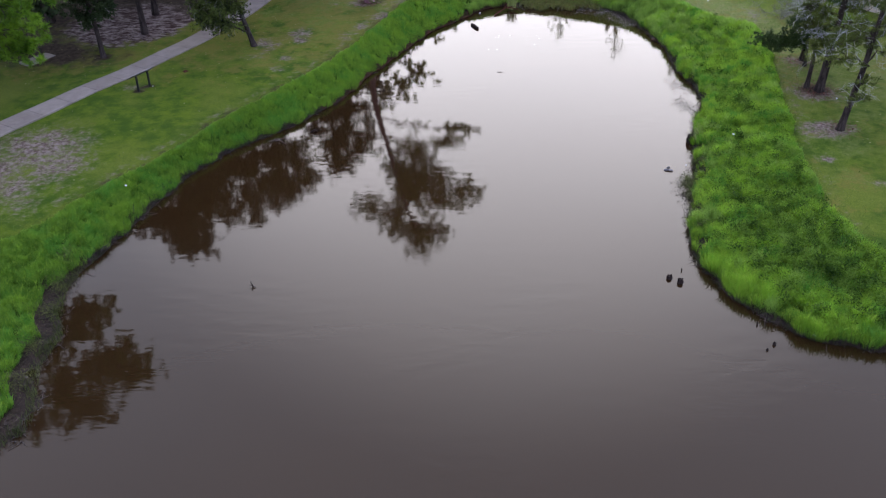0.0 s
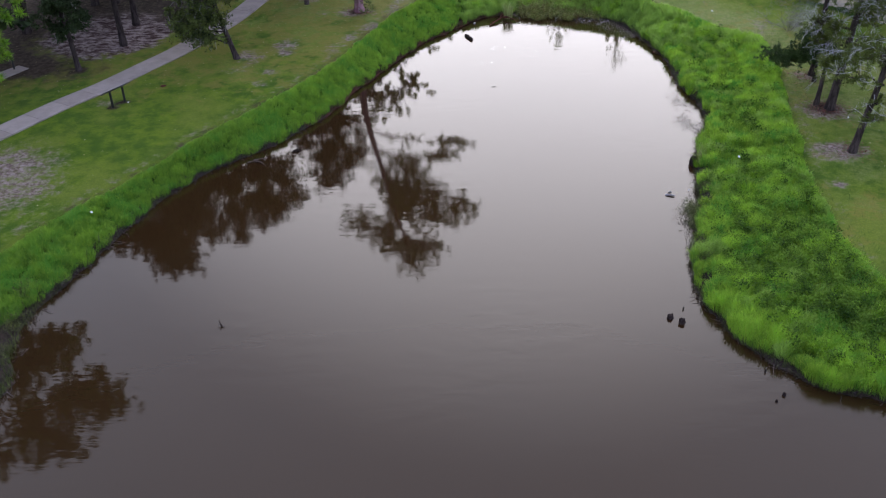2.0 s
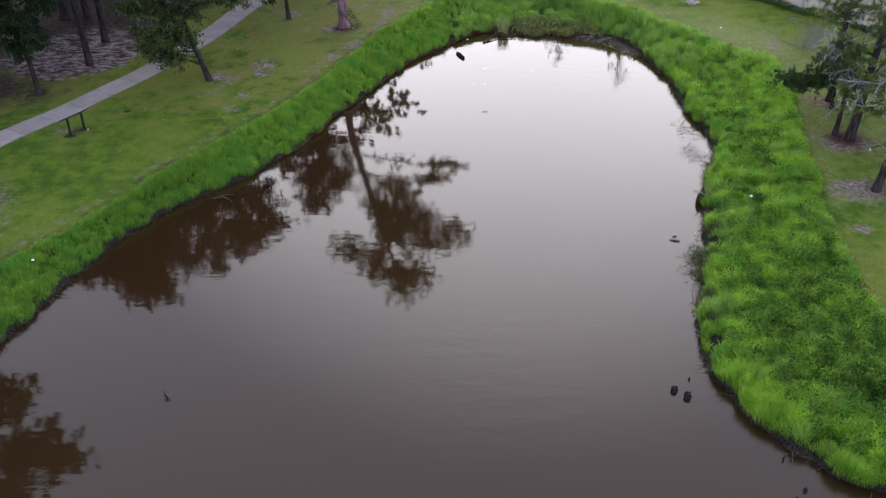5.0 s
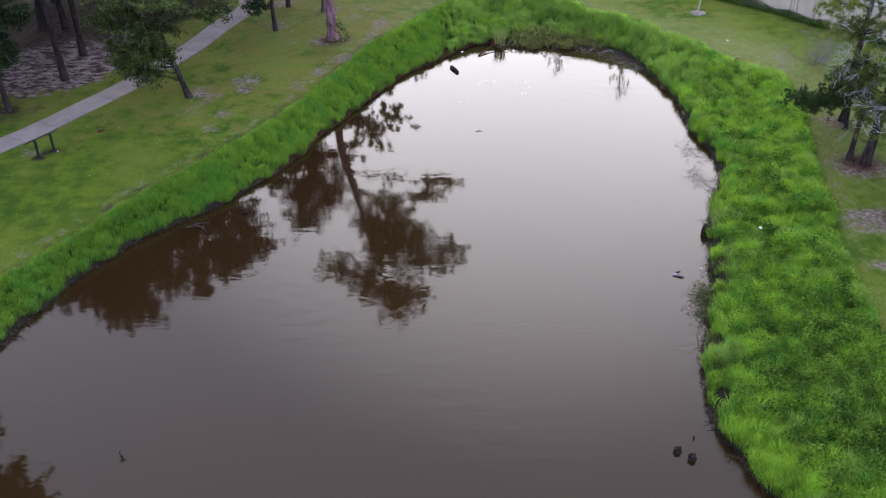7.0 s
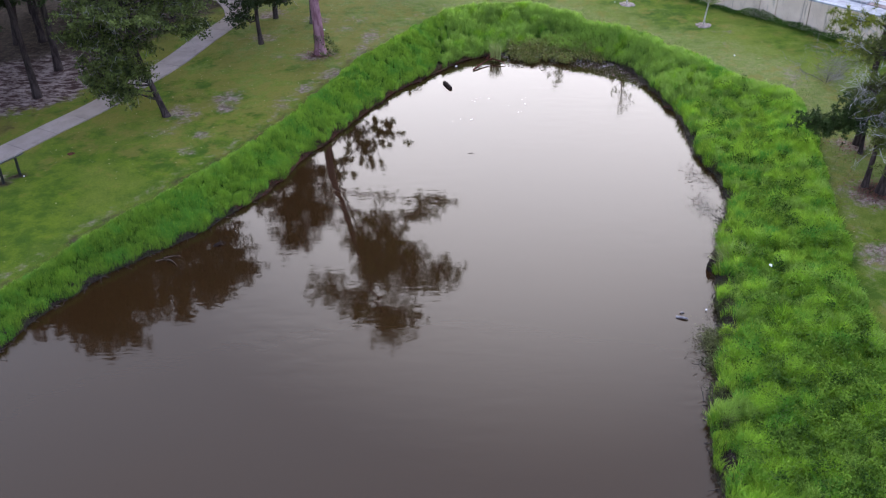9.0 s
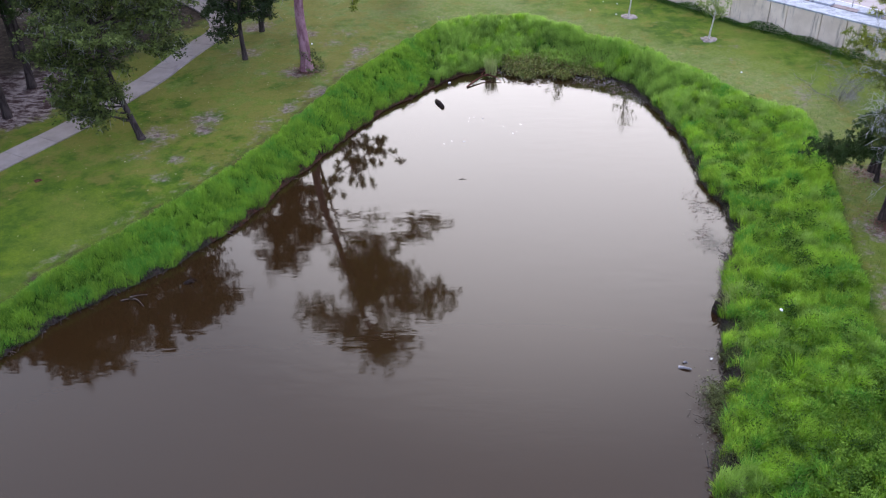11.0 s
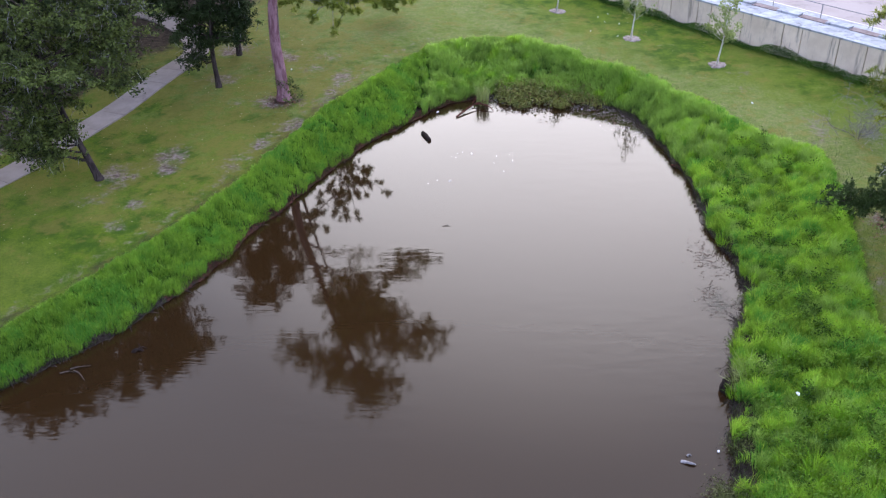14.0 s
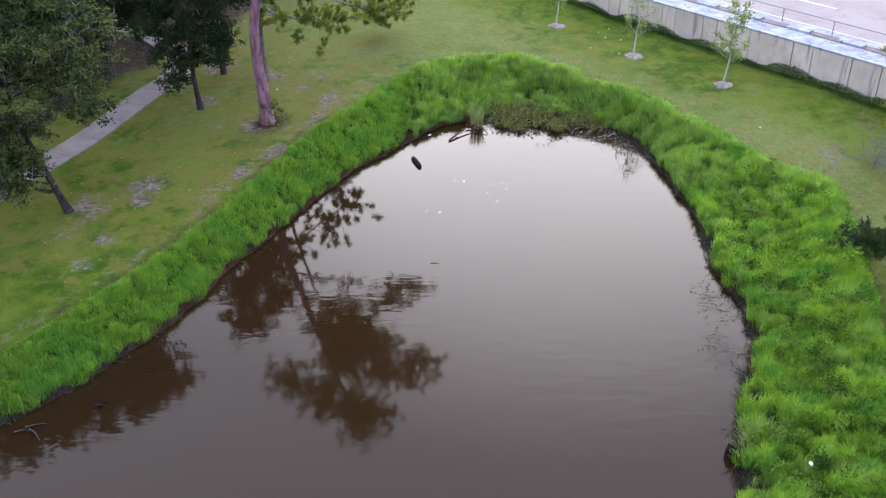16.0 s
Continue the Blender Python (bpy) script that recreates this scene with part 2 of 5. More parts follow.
SCUM_SHEEN = foliage("pale_scum_sheen", (0.20, 0.19, 0.19), (0.46, 0.44, 0.44), 1.5, 0.05)
MUD = plain("wet_mud", (0.014, 0.009, 0.007), (0.045, 0.030, 0.024), 4, 0.55, 0.8, 0.4)
DRY_GRASS = foliage("dry_grass", (0.030, 0.034, 0.013), (0.12, 0.16, 0.04), 1.0, 0.25)

# ---- plan: the pond's outline, the tall grass round it, and the lie of the land ----
RNG = np.random.default_rng(7)


def spline(points, steps=12):
    """A closed smooth curve through the points."""
    p = np.array(points, float)
    a, b, c, d = np.roll(p, 1, 0), p, np.roll(p, -1, 0), np.roll(p, -2, 0)
    rows = []
    for k in range(steps):
        t = k / steps
        rows.append(0.5 * (2 * b + (c - a) * t + (2 * a - 5 * b + 4 * c - d) * t**2 + (3 * b - a - 3 * c + d) * t**3))
    return np.stack(rows, 1).reshape(-1, 2)


SHORE = spline([(-13.2, 18), (-13.0, 20.5), (-13.7, 23.5), (-13.7, 25.3), (-14.4, 27.5), (-14.15, 30.2), (-13.4, 32.6), (-12.5, 36.1), (-10.7, 40.0), (-8.2, 42.8), (-5.7, 46.6), (-4.3, 50.3),
                (-2.7, 53.8), (-0.8, 57.9), (1.4, 60.9), (3.4, 63.2), (6.4, 64.6), (8.6, 64.2), (10.8, 63.4), (12.5, 61.8), (13.5, 58.2), (14.2, 54.0), (14.1, 50.2),
                (14.6, 46.6), (13.4, 43.0), (12.4, 39.4), (11.6, 36.0), (10.2, 31.4), (10.3, 28.6), (11.8, 25.4), (15.0, 23.7), (22, 22.5), (34, 20), (40, 10), (30, 0), (10, -4), (-8, 2)])
OUTER = spline([(-20, 18), (-19, 24), (-17.8, 30.0), (-16.2, 32.4), (-14.8, 35.4), (-12.9, 38.2), (-11.0, 42.0), (-8.6, 45.8), (-6.0, 50.2), (-4.4, 54.0), (-2.9, 58.2), (-1.5, 61.2),
                (-0.3, 63.6), (0.9, 66.1), (2.6, 68.0), (4.7, 68.7), (6.7, 68.8), (7.8, 68.5), (9.8, 67.0), (11.3, 65.3), (12.9, 64.4), (14.4, 62.2), (15.9, 60.0), (17.1, 57.6), (18.2, 56.0), (19.6, 54.9),
                (19.9, 53.7), (19.5, 51.6), (19.2, 49.4), (18.8, 47.4), (18.1, 44.5), (17.5, 41.0), (16.9, 38.4), (16.5, 34.3), (16.4, 31.2), (17.6, 28.4), (24, 27), (36, 25), (46, 10), (34, -6), (10, -10), (-12, -3)])


def ragged(outline, amount, seed):
    """Small bays and points along an outline."""
    rng = np.random.default_rng(seed)
    t = np.roll(outline, -1, 0) - np.roll(outline, 1, 0)
    n = np.stack([t[:, 1], -t[:, 0]], 1) / np.linalg.norm(t, axis=1, keepdims=True)
    s = np.r_[0, np.cumsum(np.linalg.norm(np.diff(outline, axis=0), axis=1))]
    wave = sum(np.sin(s * f + rng.uniform(0, 6)) for f in (1.3, 2.1, 3.4, 5.2)) / 4
    return outline + n * (wave * amount)[:, None]


SHORE, OUTER = ragged(SHORE, 0.15, 1), ragged(OUTER, 0.15, 2)


def outline_distance(x, y, outline):
    """Distance to a closed outline, minus inside it."""
    best, inside = np.full(x.shape, 1e9), np.zeros(x.shape, bool)
    for (ax, ay), (bx, by) in zip(outline, np.roll(outline, -1, 0)):
        dx, dy = bx - ax, by - ay
        t = np.clip(((x - ax) * dx + (y - ay) * dy) / (dx * dx + dy * dy), 0, 1)
        best = np.minimum(best, (x - ax - t * dx) ** 2 + (y - ay - t * dy) ** 2)
        if dy:
            inside ^= ((ay > y) != (by > y)) & (x < ax + (y - ay) * dx / dy)
    return np.where(inside, -1, 1) * np.sqrt(best)


CELL, X0, Y0 = 0.4, -36.0, -4.0
GX, GY = np.arange(X0, 36.01, CELL), np.arange(Y0, 88.01, CELL)
MX, MY = np.meshgrid(GX, GY)
SHORE_GRID, OUTER_GRID = outline_distance(MX, MY, SHORE), outline_distance(MX, MY, OUTER)


def looked_up(grid, x, y):
    u, v = np.clip((x - X0) / CELL, 0, len(GX) - 1.001), np.clip((y - Y0) / CELL, 0, len(GY) - 1.001)
    i, j = u.astype(int), v.astype(int)
    a, b = u - i, v - j
    return (grid[j, i] * (1 - a) + grid[j, i + 1] * a) * (1 - b) + (grid[j + 1, i] * (1 - a) + grid[j + 1, i + 1] * a) * b


def smooth(a, b, v):
    t = np.clip((v - a) / (b - a), 0, 1)
    return t * t * (3 - 2 * t)


WAVES = [(RNG.uniform(0.15, 0.9), RNG.uniform(0.15, 0.9), RNG.uniform(0, 6), RNG.uniform(0.012, 0.03)) for _ in range(10)]


def mud_flat(x, y):
    """Where the near bank runs out in a wet mud flat."""
    return smooth(-10, -12, x) * smooth(31, 27, y)


def height(x, y):
    """The ground's height; the water's surface is 0."""
    x, y = np.asarray(x, float), np.asarray(y, float)
    d = looked_up(SHORE_GRID, x, y)
    d = np.where(d > 0, d / (1 + 2.2 * mud_flat(x, y)), d)
    lawn = np.clip(0.72 + 0.030 * (y - 40), 0.6, 2.0)
    bumps = sum(h * np.sin(a * x + c) * np.sin(b * y + 2 * c) for a, b, c, h in WAVES)
    across = np.maximum(d, 0) / (np.maximum(d, 0) + np.maximum(-looked_up(OUTER_GRID, x, y), 0) + 0.25)
    land = 0.26 * (1 - np.exp(-np.maximum(d, 0) / 0.22)) + (lawn - 0.26) * smooth(0.05, 0.98, across) * smooth(0.1, 1.2, d) + bumps * smooth(1, 4, d)
    flat = mud_flat(x, y) * smooth(1.5, 0.7, np.maximum(looked_up(SHORE_GRID, x, y), 0))
    ooze = 0.015 + 0.07 * smooth(0.1, 1.3, np.maximum(d, 0) * 3.2) + 0.05 * np.sin(2.9 * x + 1.1 * y) * np.sin(2.3 * y - 1.3 * x) + 0.03 * np.sin(4.1 * y + 0.7) * np.sin(3.7 * x)
    return np.where(d > 0, land * (1 - flat) + ooze * flat, np.maximum(-1.5, 0.45 * d * (1 - 0.6 * mud_flat(x, y))))


def height_at(x, y):
    return float(height(np.array([x]), np.array([y]))[0])


# ---- mesh tools ----
def mesh_of(name, verts, faces_by_size, material, smooth_shade=False):
    """A mesh from arrays: faces_by_size holds one index array for each number of corners."""
    me = bpy.data.meshes.new(name)
    verts = np.asarray(verts, np.float32)
    sizes = np.concatenate([np.full(len(f), f.shape[1]) for f in faces_by_size])
    loops = np.concatenate([np.asarray(f).ravel() for f in faces_by_size]).astype(np.int32)
    me.vertices.add(len(verts))
    me.vertices.foreach_set("co", verts.ravel())
    me.loops.add(len(loops))
    me.loops.foreach_set("vertex_index", loops)
    me.polygons.add(len(sizes))
    me.polygons.foreach_set("loop_start", np.r_[0, np.cumsum(sizes)[:-1]].astype(np.int32))
    me.polygons.foreach_set("use_smooth", np.full(len(sizes), smooth_shade))
    me.update(calc_edges=True)
    me.materials.append(material)
    return me


def part(name, bm, material, parent=None, label="", shade=False):
    """Links a bmesh, or a finished mesh, as one object, under a thing or a part."""
    if isinstance(bm, bpy.types.Mesh):
        me = bm
    else:
        me = bpy.data.meshes.new(name)
        bm.to_mesh(me)
        bm.free()
        me.materials.append(material)
        me.polygons.foreach_set("use_smooth", np.full(len(me.polygons), shade))
    ob = new(name, me)
    ob.parent = parent
    return tagged(ob, label)


def empty(name, x, y, z, turn=0.0):
    ob = new(name)
    ob.empty_display_size = 0.3
    ob.matrix_basis = pose(x, y, z, 0, 0, turn)
    return ob


def box(bm, size, at, turn=None, bevel=0.0):
    m = Matrix.Translation(at) @ (turn or Matrix()) @ Matrix.Diagonal((*size, 1))
    made = bmesh.ops.create_cube(bm, size=1.0, matrix=m)
    if bevel:
        edges = {e for v in made["verts"] for e in v.link_edges}
        bmesh.ops.bevel(bm, geom=list(edges), offset=bevel, segments=2, profile=0.5, affect="EDGES")


def tube_arrays(points, radii, sides=7):
    """Rings along a line of points, with a pointed end."""
    p = np.array(points, float)
    t = np.gradient(p, axis=0)
    t /= np.linalg.norm(t, axis=1, keepdims=True) + 1e-9
    ref = np.where(np.abs(t[:, 2:3]) > 0.9, [[1.0, 0, 0]], [[0, 0, 1.0]])
    u = np.cross(t, ref)
    u /= np.linalg.norm(u, axis=1, keepdims=True) + 1e-9
    w = np.cross(t, u)
    a = np.arange(sides) * 2 * np.pi / sides
    ring = p[:, None] + np.array(radii)[:, None, None] * (np.cos(a)[None, :, None] * u[:, None] + np.sin(a)[None, :, None] * w[:, None])
    n = len(p)
    i = np.arange(n - 1)[:, None] * sides
    k = np.arange(sides)[None]
    k2 = (k + 1) % sides
    quads = np.stack([i + k, i + sides + k, i + sides + k2, i + k2], -1).reshape(-1, 4)
    return ring.reshape(-1, 3), quads


def joined(chunks):
    """Several (verts, quads) as one."""
    verts, quads, n = [], [], 0
    for v, q in chunks:
        verts.append(v)
        quads.append(q + n)
        n += len(v)
    return np.concatenate(verts), np.concatenate(quads)


def blades(roots, length, width, lean, rng, curl=0.6, up=None):
    """Bent grass blades: a quad and a tip each. lean is a horizontal push, as a share of the length."""
    n = len(roots)
    length, width = np.broadcast_to(length, n)[:, None], np.broadcast_to(width, n)[:, None]
    a = rng.uniform(0, 2 * np.pi, n)
    side = np.stack([np.cos(a), np.sin(a), np.zeros(n)], 1)
    b = rng.uniform(0, 2 * np.pi, n)
    out_ = np.stack([np.cos(b), np.sin(b), np.zeros(n)], 1) * rng.uniform(0.1, 1.0, n)[:, None] * curl + lean
    rise = np.array([0, 0, 1.0])
    mid = roots + length * (0.55 * rise + 0.22 * out_)
    tip = roots + length * (0.92 * rise + 0.75 * out_)
    v = np.stack([roots - side * width / 2, roots + side * width / 2, mid + side * width * 0.42, mid - side * width * 0.42, tip], 1).reshape(-1, 3)
    k = np.arange(n)[:, None] * 5
    return v, k + np.array([[0, 1, 2, 3]]), k + np.array([[3, 2, 4]])


def leaves(centres, size, rng, narrow=0.5, flat=0.3):
    """Folded four-cornered leaves, turned at random about their centres."""
    n = len(centres)
    d = rng.normal(size=(n, 3))
    d[:, 2] *= 1 - flat
    d /= np.linalg.norm(d, axis=1, keepdims=True)
    e = np.cross(d, rng.normal(size=(n, 3)) * [0.5, 0.5, 0.5] + [0, 0, flat * 2])
    e /= np.linalg.norm(e, axis=1, keepdims=True) + 1e-9
    s = (np.broadcast_to(size, n) * rng.uniform(0.7, 1.3, n))[:, None]
    v = np.stack([centres - d * s / 2, centres + e * s * narrow / 2, centres + d * s / 2, centres - e * s * narrow / 2], 1).reshape(-1, 3)
    return v, np.arange(n)[:, None] * 4 + np.array([[0, 1, 2, 3]])


def needle_tufts(centres, size, rng, count=14, width=0.02):
    """Balls of needles: thin triangles that spread from each centre, more upwards than down."""
    n = len(centres)
    d = rng.normal(size=(n, count, 3)) + [0, 0, 0.35]
    d /= np.linalg.norm(d, axis=2, keepdims=True)
    s = rng.normal(size=(n, count, 3))
    s = np.cross(d, s)
    s *= width / 2 / (np.linalg.norm(s, axis=2, keepdims=True) + 1e-9)
    c = centres[:, None]
    ln = (size * rng.uniform(0.7, 1.25, (n, count)))[..., None]
    v = np.stack([c + d * ln * 0.12 - s, c + d * ln * 0.12 + s, c + d * ln], 2).reshape(-1, 3)
    return v, np.arange(n * count)[:, None] * 3 + np.array([[0, 1, 2]])


# ---- large structure ----
def make_ground():
    far = np.array([42, 50, 60, 75, 100, 150, 250, 450, 900, 2400.0])
    xs = np.concatenate([-far[::-1], GX, far])
    ys = np.concatenate([-far[::-1], GY, far + 52])
    gx, gy = np.meshgrid(xs, ys)
    x, y = gx.ravel(), gy.ravel()
    z = height(x, y)
    d = looked_up(SHORE_GRID, x, y)
    o = looked_up(OUTER_GRID, x, y)
    # the road's embankment lies behind the retaining wall
    behind = (x - 13.8) * WALL_N[0] + (y - 74.6) * WALL_N[1]
    z = np.where(behind > 0.8, np.maximum(z, 3.0), z)
    w, h = len(xs), len(ys)
    i, j = np.meshgrid(np.arange(w - 1), np.arange(h - 1))
    k = (j * w + i).ravel()
    me = mesh_of("ground", np.stack([x, y, z], 1), [np.stack([k, k + 1, k + w + 1, k + w], 1)], GROUND, True)
    bare = np.zeros(len(x))
    for cx, cy, rx, ry, amount in BARE + [(*place, 0.86 * amount) for *place, amount in WORN]:
        bare = np.maximum(bare, 0.96 * amount * np.exp(-(((x - cx) / (1.3 * rx)) ** 2 + ((y - cy) / (1.3 * ry)) ** 2)))
    # a worn strip along the edge of the tall grass
    bare = np.maximum(bare, 0.46 * np.exp(-(((o - 1.1) / 0.5) ** 2)) * (y > 33) * (x < 3) + 0.42 * np.exp(-(((o - 0.5) / 0.5) ** 2)) * (x > 14) * (y < 56) * (y > 30))
    left = -(x + 14.6 - (y - 56) * 0.44) * 0.9
    litter = 1.05 * np.exp(-np.clip(((x + 20.3) / 4.2) ** 2 + ((y - 57.6) / 4.6) ** 2 - 0.25, 0, 9)) * smooth(0.6, 1.8, left)
    # the wood's shade, painted into the ground as dark brown
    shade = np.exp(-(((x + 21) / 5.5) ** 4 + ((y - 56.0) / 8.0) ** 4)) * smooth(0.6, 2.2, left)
    duff_and_shade = 0.50 * np.exp(-(((o - GRASS_EDGE(x) - 0.30) / 0.42) ** 2)) * (y > 32) * (y < 64) * (x < 3) + smooth(63, 74, y) * smooth(1.5, 5, left) + smooth(25, 30, -x) * (y > 44)
    duff_and_shade = np.maximum(duff_and_shade, 0.62 * shade * (1 - np.clip(litter, 0, 1)) + 0.40 * smooth(1.0, 3.0, left) * smooth(54, 60, y) + 0.5 * smooth(2.6, 5.0, left) * smooth(48.5, 52.5, y) * (1 - np.clip(1.3 * litter, 0, 1)))
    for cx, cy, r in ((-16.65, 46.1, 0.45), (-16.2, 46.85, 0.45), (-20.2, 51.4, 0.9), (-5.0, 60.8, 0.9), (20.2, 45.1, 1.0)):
        duff_and_shade = np.maximum(duff_and_shade, 0.8 * np.exp(-((x - cx) ** 2 + (y - cy) ** 2) / r**2))
    mud = 1 - smooth(0.35, 0.85, d - 0.85 * mud_flat(x, y))
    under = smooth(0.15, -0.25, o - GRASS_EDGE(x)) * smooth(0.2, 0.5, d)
    thin = 0.70 * smooth(46, 68, y + 0.25 * x) * smooth(-30, -4, x) + 0.15 * np.exp(-(((x + 9) / 5) ** 2 + ((y - 54) / 8) ** 2)) + 0.42 * smooth(15, 18.5, x) * smooth(30, 40, y)
    thin = thin * (1 - 0.8 * smooth(-7.5, -3, behind))
    dry = smooth(44, 54, y) * smooth(4, -3, x) - 1.3 * smooth(50, 40, y) * (x < 0)
    for name, values in (("dry", dry), ("bare", bare), ("litter", litter), ("mud", mud), ("thin", thin), ("under", under), ("duff_and_shade", np.clip(duff_and_shade, 0, 1))):
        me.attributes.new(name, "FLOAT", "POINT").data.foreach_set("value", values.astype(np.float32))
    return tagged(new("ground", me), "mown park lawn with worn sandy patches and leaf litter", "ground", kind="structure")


def GRASS_EDGE(x):
    """How far the tall grass reaches past its outline."""
    return 0.35 * smooth(1, -3, x)


BARE = [(-2.6, 61.3, 0.45, 1.5, 0.75), (-4.6, 57.4, 0.5, 1.6, 0.55), (15.6, 67.6, 0.8, 0.4, 0.5), (18.4, 63.6, 0.7, 0.5, 0.6), (-4.0, 64.9, 0.9, 0.7, 0.6), (-8.9, 54.9, 0.9, 1.0, 0.75), (-10.7, 53.1, 0.9, 1.1, 0.7),
        (-8.6, 63.4, 1.1, 0.9, 0.7), (-5.0, 60.6, 1.3, 0.9, 0.8), (-6.0, 66.6, 0.9, 0.9, 0.7), (-8.7, 67.8, 1.1, 0.8, 0.75), (19.0, 40.2, 1.5, 1.0, 0.85),
        (20.0, 44.8, 1.6, 1.3, 0.8), (20.6, 49.1, 1.3, 1.0, 0.7), (17.9, 37.2, 0.45, 0.5, 0.8), (19.6, 34.6, 0.9, 0.7, 0.6), (-11.0, 51.0, 1.3, 0.9, 0.5),
        (20.3, 57.0, 0.7, 2.0, 0.6), (-17.0, 46.6, 0.9, 0.7, 0.6), (-2.2, 63.6, 0.7, 1.3, 0.75), (18.2, 61.6, 0.5, 0.5, 0.6), (-3.2, 66.4, 1.2, 0.7, 0.55),
        (-11.3, 53.7, 0.35, 0.5, 0.75), (-10.5, 52.1, 0.4, 0.5, 0.75), (-8.7, 53.7, 0.6, 0.7, 0.8), (-10.0, 53.2, 0.4, 0.4, 0.6), (-9.1, 50.7, 0.6, 0.5, 0.7), (-9.4, 49.0, 0.5, 0.6, 0.7), (-5.1, 56.0, 0.45, 0.8, 0.8), (-6.1, 54.1, 0.5, 0.9, 0.65), (-3.8, 57.9, 0.3, 0.8, 0.95), (-9.0, 67.2, 0.6, 0.6, 0.9), (-4.9, 60.9, 0.8, 0.6, 0.8), (-5.4, 66.2, 0.5, 0.6, 0.8), (-7.2, 60.4, 0.5, 0.6, 0.55)]
WORN = [(-19.6, 39.4, 2.4, 2.6, 0.95), (-18.0, 37.6, 1.7, 2.0, 0.85), (-19.2, 35.4, 1.5, 1.8, 0.8), (-20.8, 37.0, 1.8, 2.2, 0.85), (-17.2, 39.8, 1.0, 1.4, 0.6), (-18.2, 33.6, 1.1, 1.5, 0.65), (-17.0, 35.6, 0.7, 1.2, 0.55), (-7.0, 65.0, 2.6, 2.2, 0.40), (-9.8, 54.2, 2.2, 1.8, 0.38), (-5.6, 58.6, 1.6, 1.0, 0.38), (-2.5, 65.0, 2.0, 1.5, 0.32), (-12.5, 49.5, 1.8, 1.5, 0.32), (17.9, 42.5, 0.5, 4.0, 0.40)]

WALL_D, WALL_N = (0.645, -0.764), (0.764, 0.645)
ROAD_Z = 3.28


def wall_point(along, back, z):
    return (13.8 + along * WALL_D[0] + back * WALL_N[0], 74.6 + along * WALL_D[1] + back * WALL_N[1], z)


WALL_TURN = Matrix.Rotation(math.atan2(WALL_D[1], WALL_D[0]), 4, "Z")

ground = make_ground()

pond_bm = bmesh.new()
tangent = np.roll(SHORE, -1, 0) - np.roll(SHORE, 1, 0)
outward = np.stack([-tangent[:, 1], tangent[:, 0]], 1) / np.linalg.norm(tangent, axis=1, keepdims=True)
# the sheet runs a little way under the bank, further under the mud flat
POND = SHORE + outward * (0.05 + 0.85 * mud_flat(*SHORE.T))[:, None]
ring = [pond_bm.verts.new((px, py, 0.0)) for px, py in POND]
pond_bm.faces.new(ring)
bmesh.ops.triangulate(pond_bm, faces=pond_bm.faces[:])
pond = tagged(part("pond_water", pond_bm, WATER), "still brown murky pond water mirroring the pale sky", "water", kind="structure")


def line_of(points, steps=10):
    p = np.array(points, float)
    p = np.vstack([2 * p[0] - p[1], p, 2 * p[-1] - p[-2]])
    rows = []
    for n in range(1, len(p) - 2):
        a, b, c, d = p[n - 1 : n + 3]
        for k in range(steps):
            t = k / steps
            rows.append(0.5 * (2 * b + (c - a) * t + (2 * a - 5 * b + 4 * c - d) * t**2 + (3 * b - a - 3 * c + d) * t**3))
    return np.array(rows + [p[-2]])


def make_path():
    """A concrete footpath, slab after slab, with sawn joints between."""
    root = tagged(empty("footpath", 0, 0, 0), "pale grey concrete footpath curving through the lawn", "path", kind="structure")
    c = line_of([(-40, 17), (-31, 28.5), (-25.6, 36.1), (-22.35, 41.5), (-20.55, 44.55), (-17.9, 49.0), (-16.4, 51.6), (-15.0, 54.4), (-13.5, 58.2), (-12.2, 62.1), (-11.4, 65.0), (-11.0, 67.4), (-11.8, 69.8), (-13.2, 71.6), (-15.4, 73.6), (-20, 76), (-28, 79), (-40, 82)], 40)
    s = np.r_[0, np.cumsum(np.linalg.norm(np.diff(c, axis=0), axis=1))]
    n, wide = int(s[-1] / 1.8), 0.72
    for k in range(n):
        t = np.linspace(k * 1.8 + 0.012, (k + 1) * 1.8 - 0.012, 5)
        x, y = np.interp(t, s, c[:, 0]), np.interp(t, s, c[:, 1])
        dx, dy = np.gradient(x), np.gradient(y)
        ln = np.hypot(dx, dy)
        nx, ny = -dy / ln, dx / ln
        bm = bmesh.new()
        top, low = [], []
        for i in range(5):
            for side in (-1, 1):
                vx, vy = x[i] + side * wide * nx[i], y[i] + side * wide * ny[i]
                z = max(height_at(x[i], y[i]), height_at(vx, vy)) + 0.05
                top.append(bm.verts.new((vx, vy, z)))
                low.append(bm.verts.new((vx, vy, z - 0.22)))
        for i in range(4):
            a = 2 * i
            bm.faces.new((top[a], top[a + 2], top[a + 3], top[a + 1]))
            bm.faces.new((low[a], low[a + 2], top[a + 2], top[a]))
            bm.faces.new((top[a + 1], top[a + 3], low[a + 3], low[a + 1]))
        bm.faces.new((top[0], top[1], low[1], low[0]))
        bm.faces.new((top[9], top[8], low[8], low[9]))
        bmesh.ops.recalc_face_normals(bm, faces=bm.faces[:])
        part("slab", bm, PATH_CONCRETE, root)


make_path()


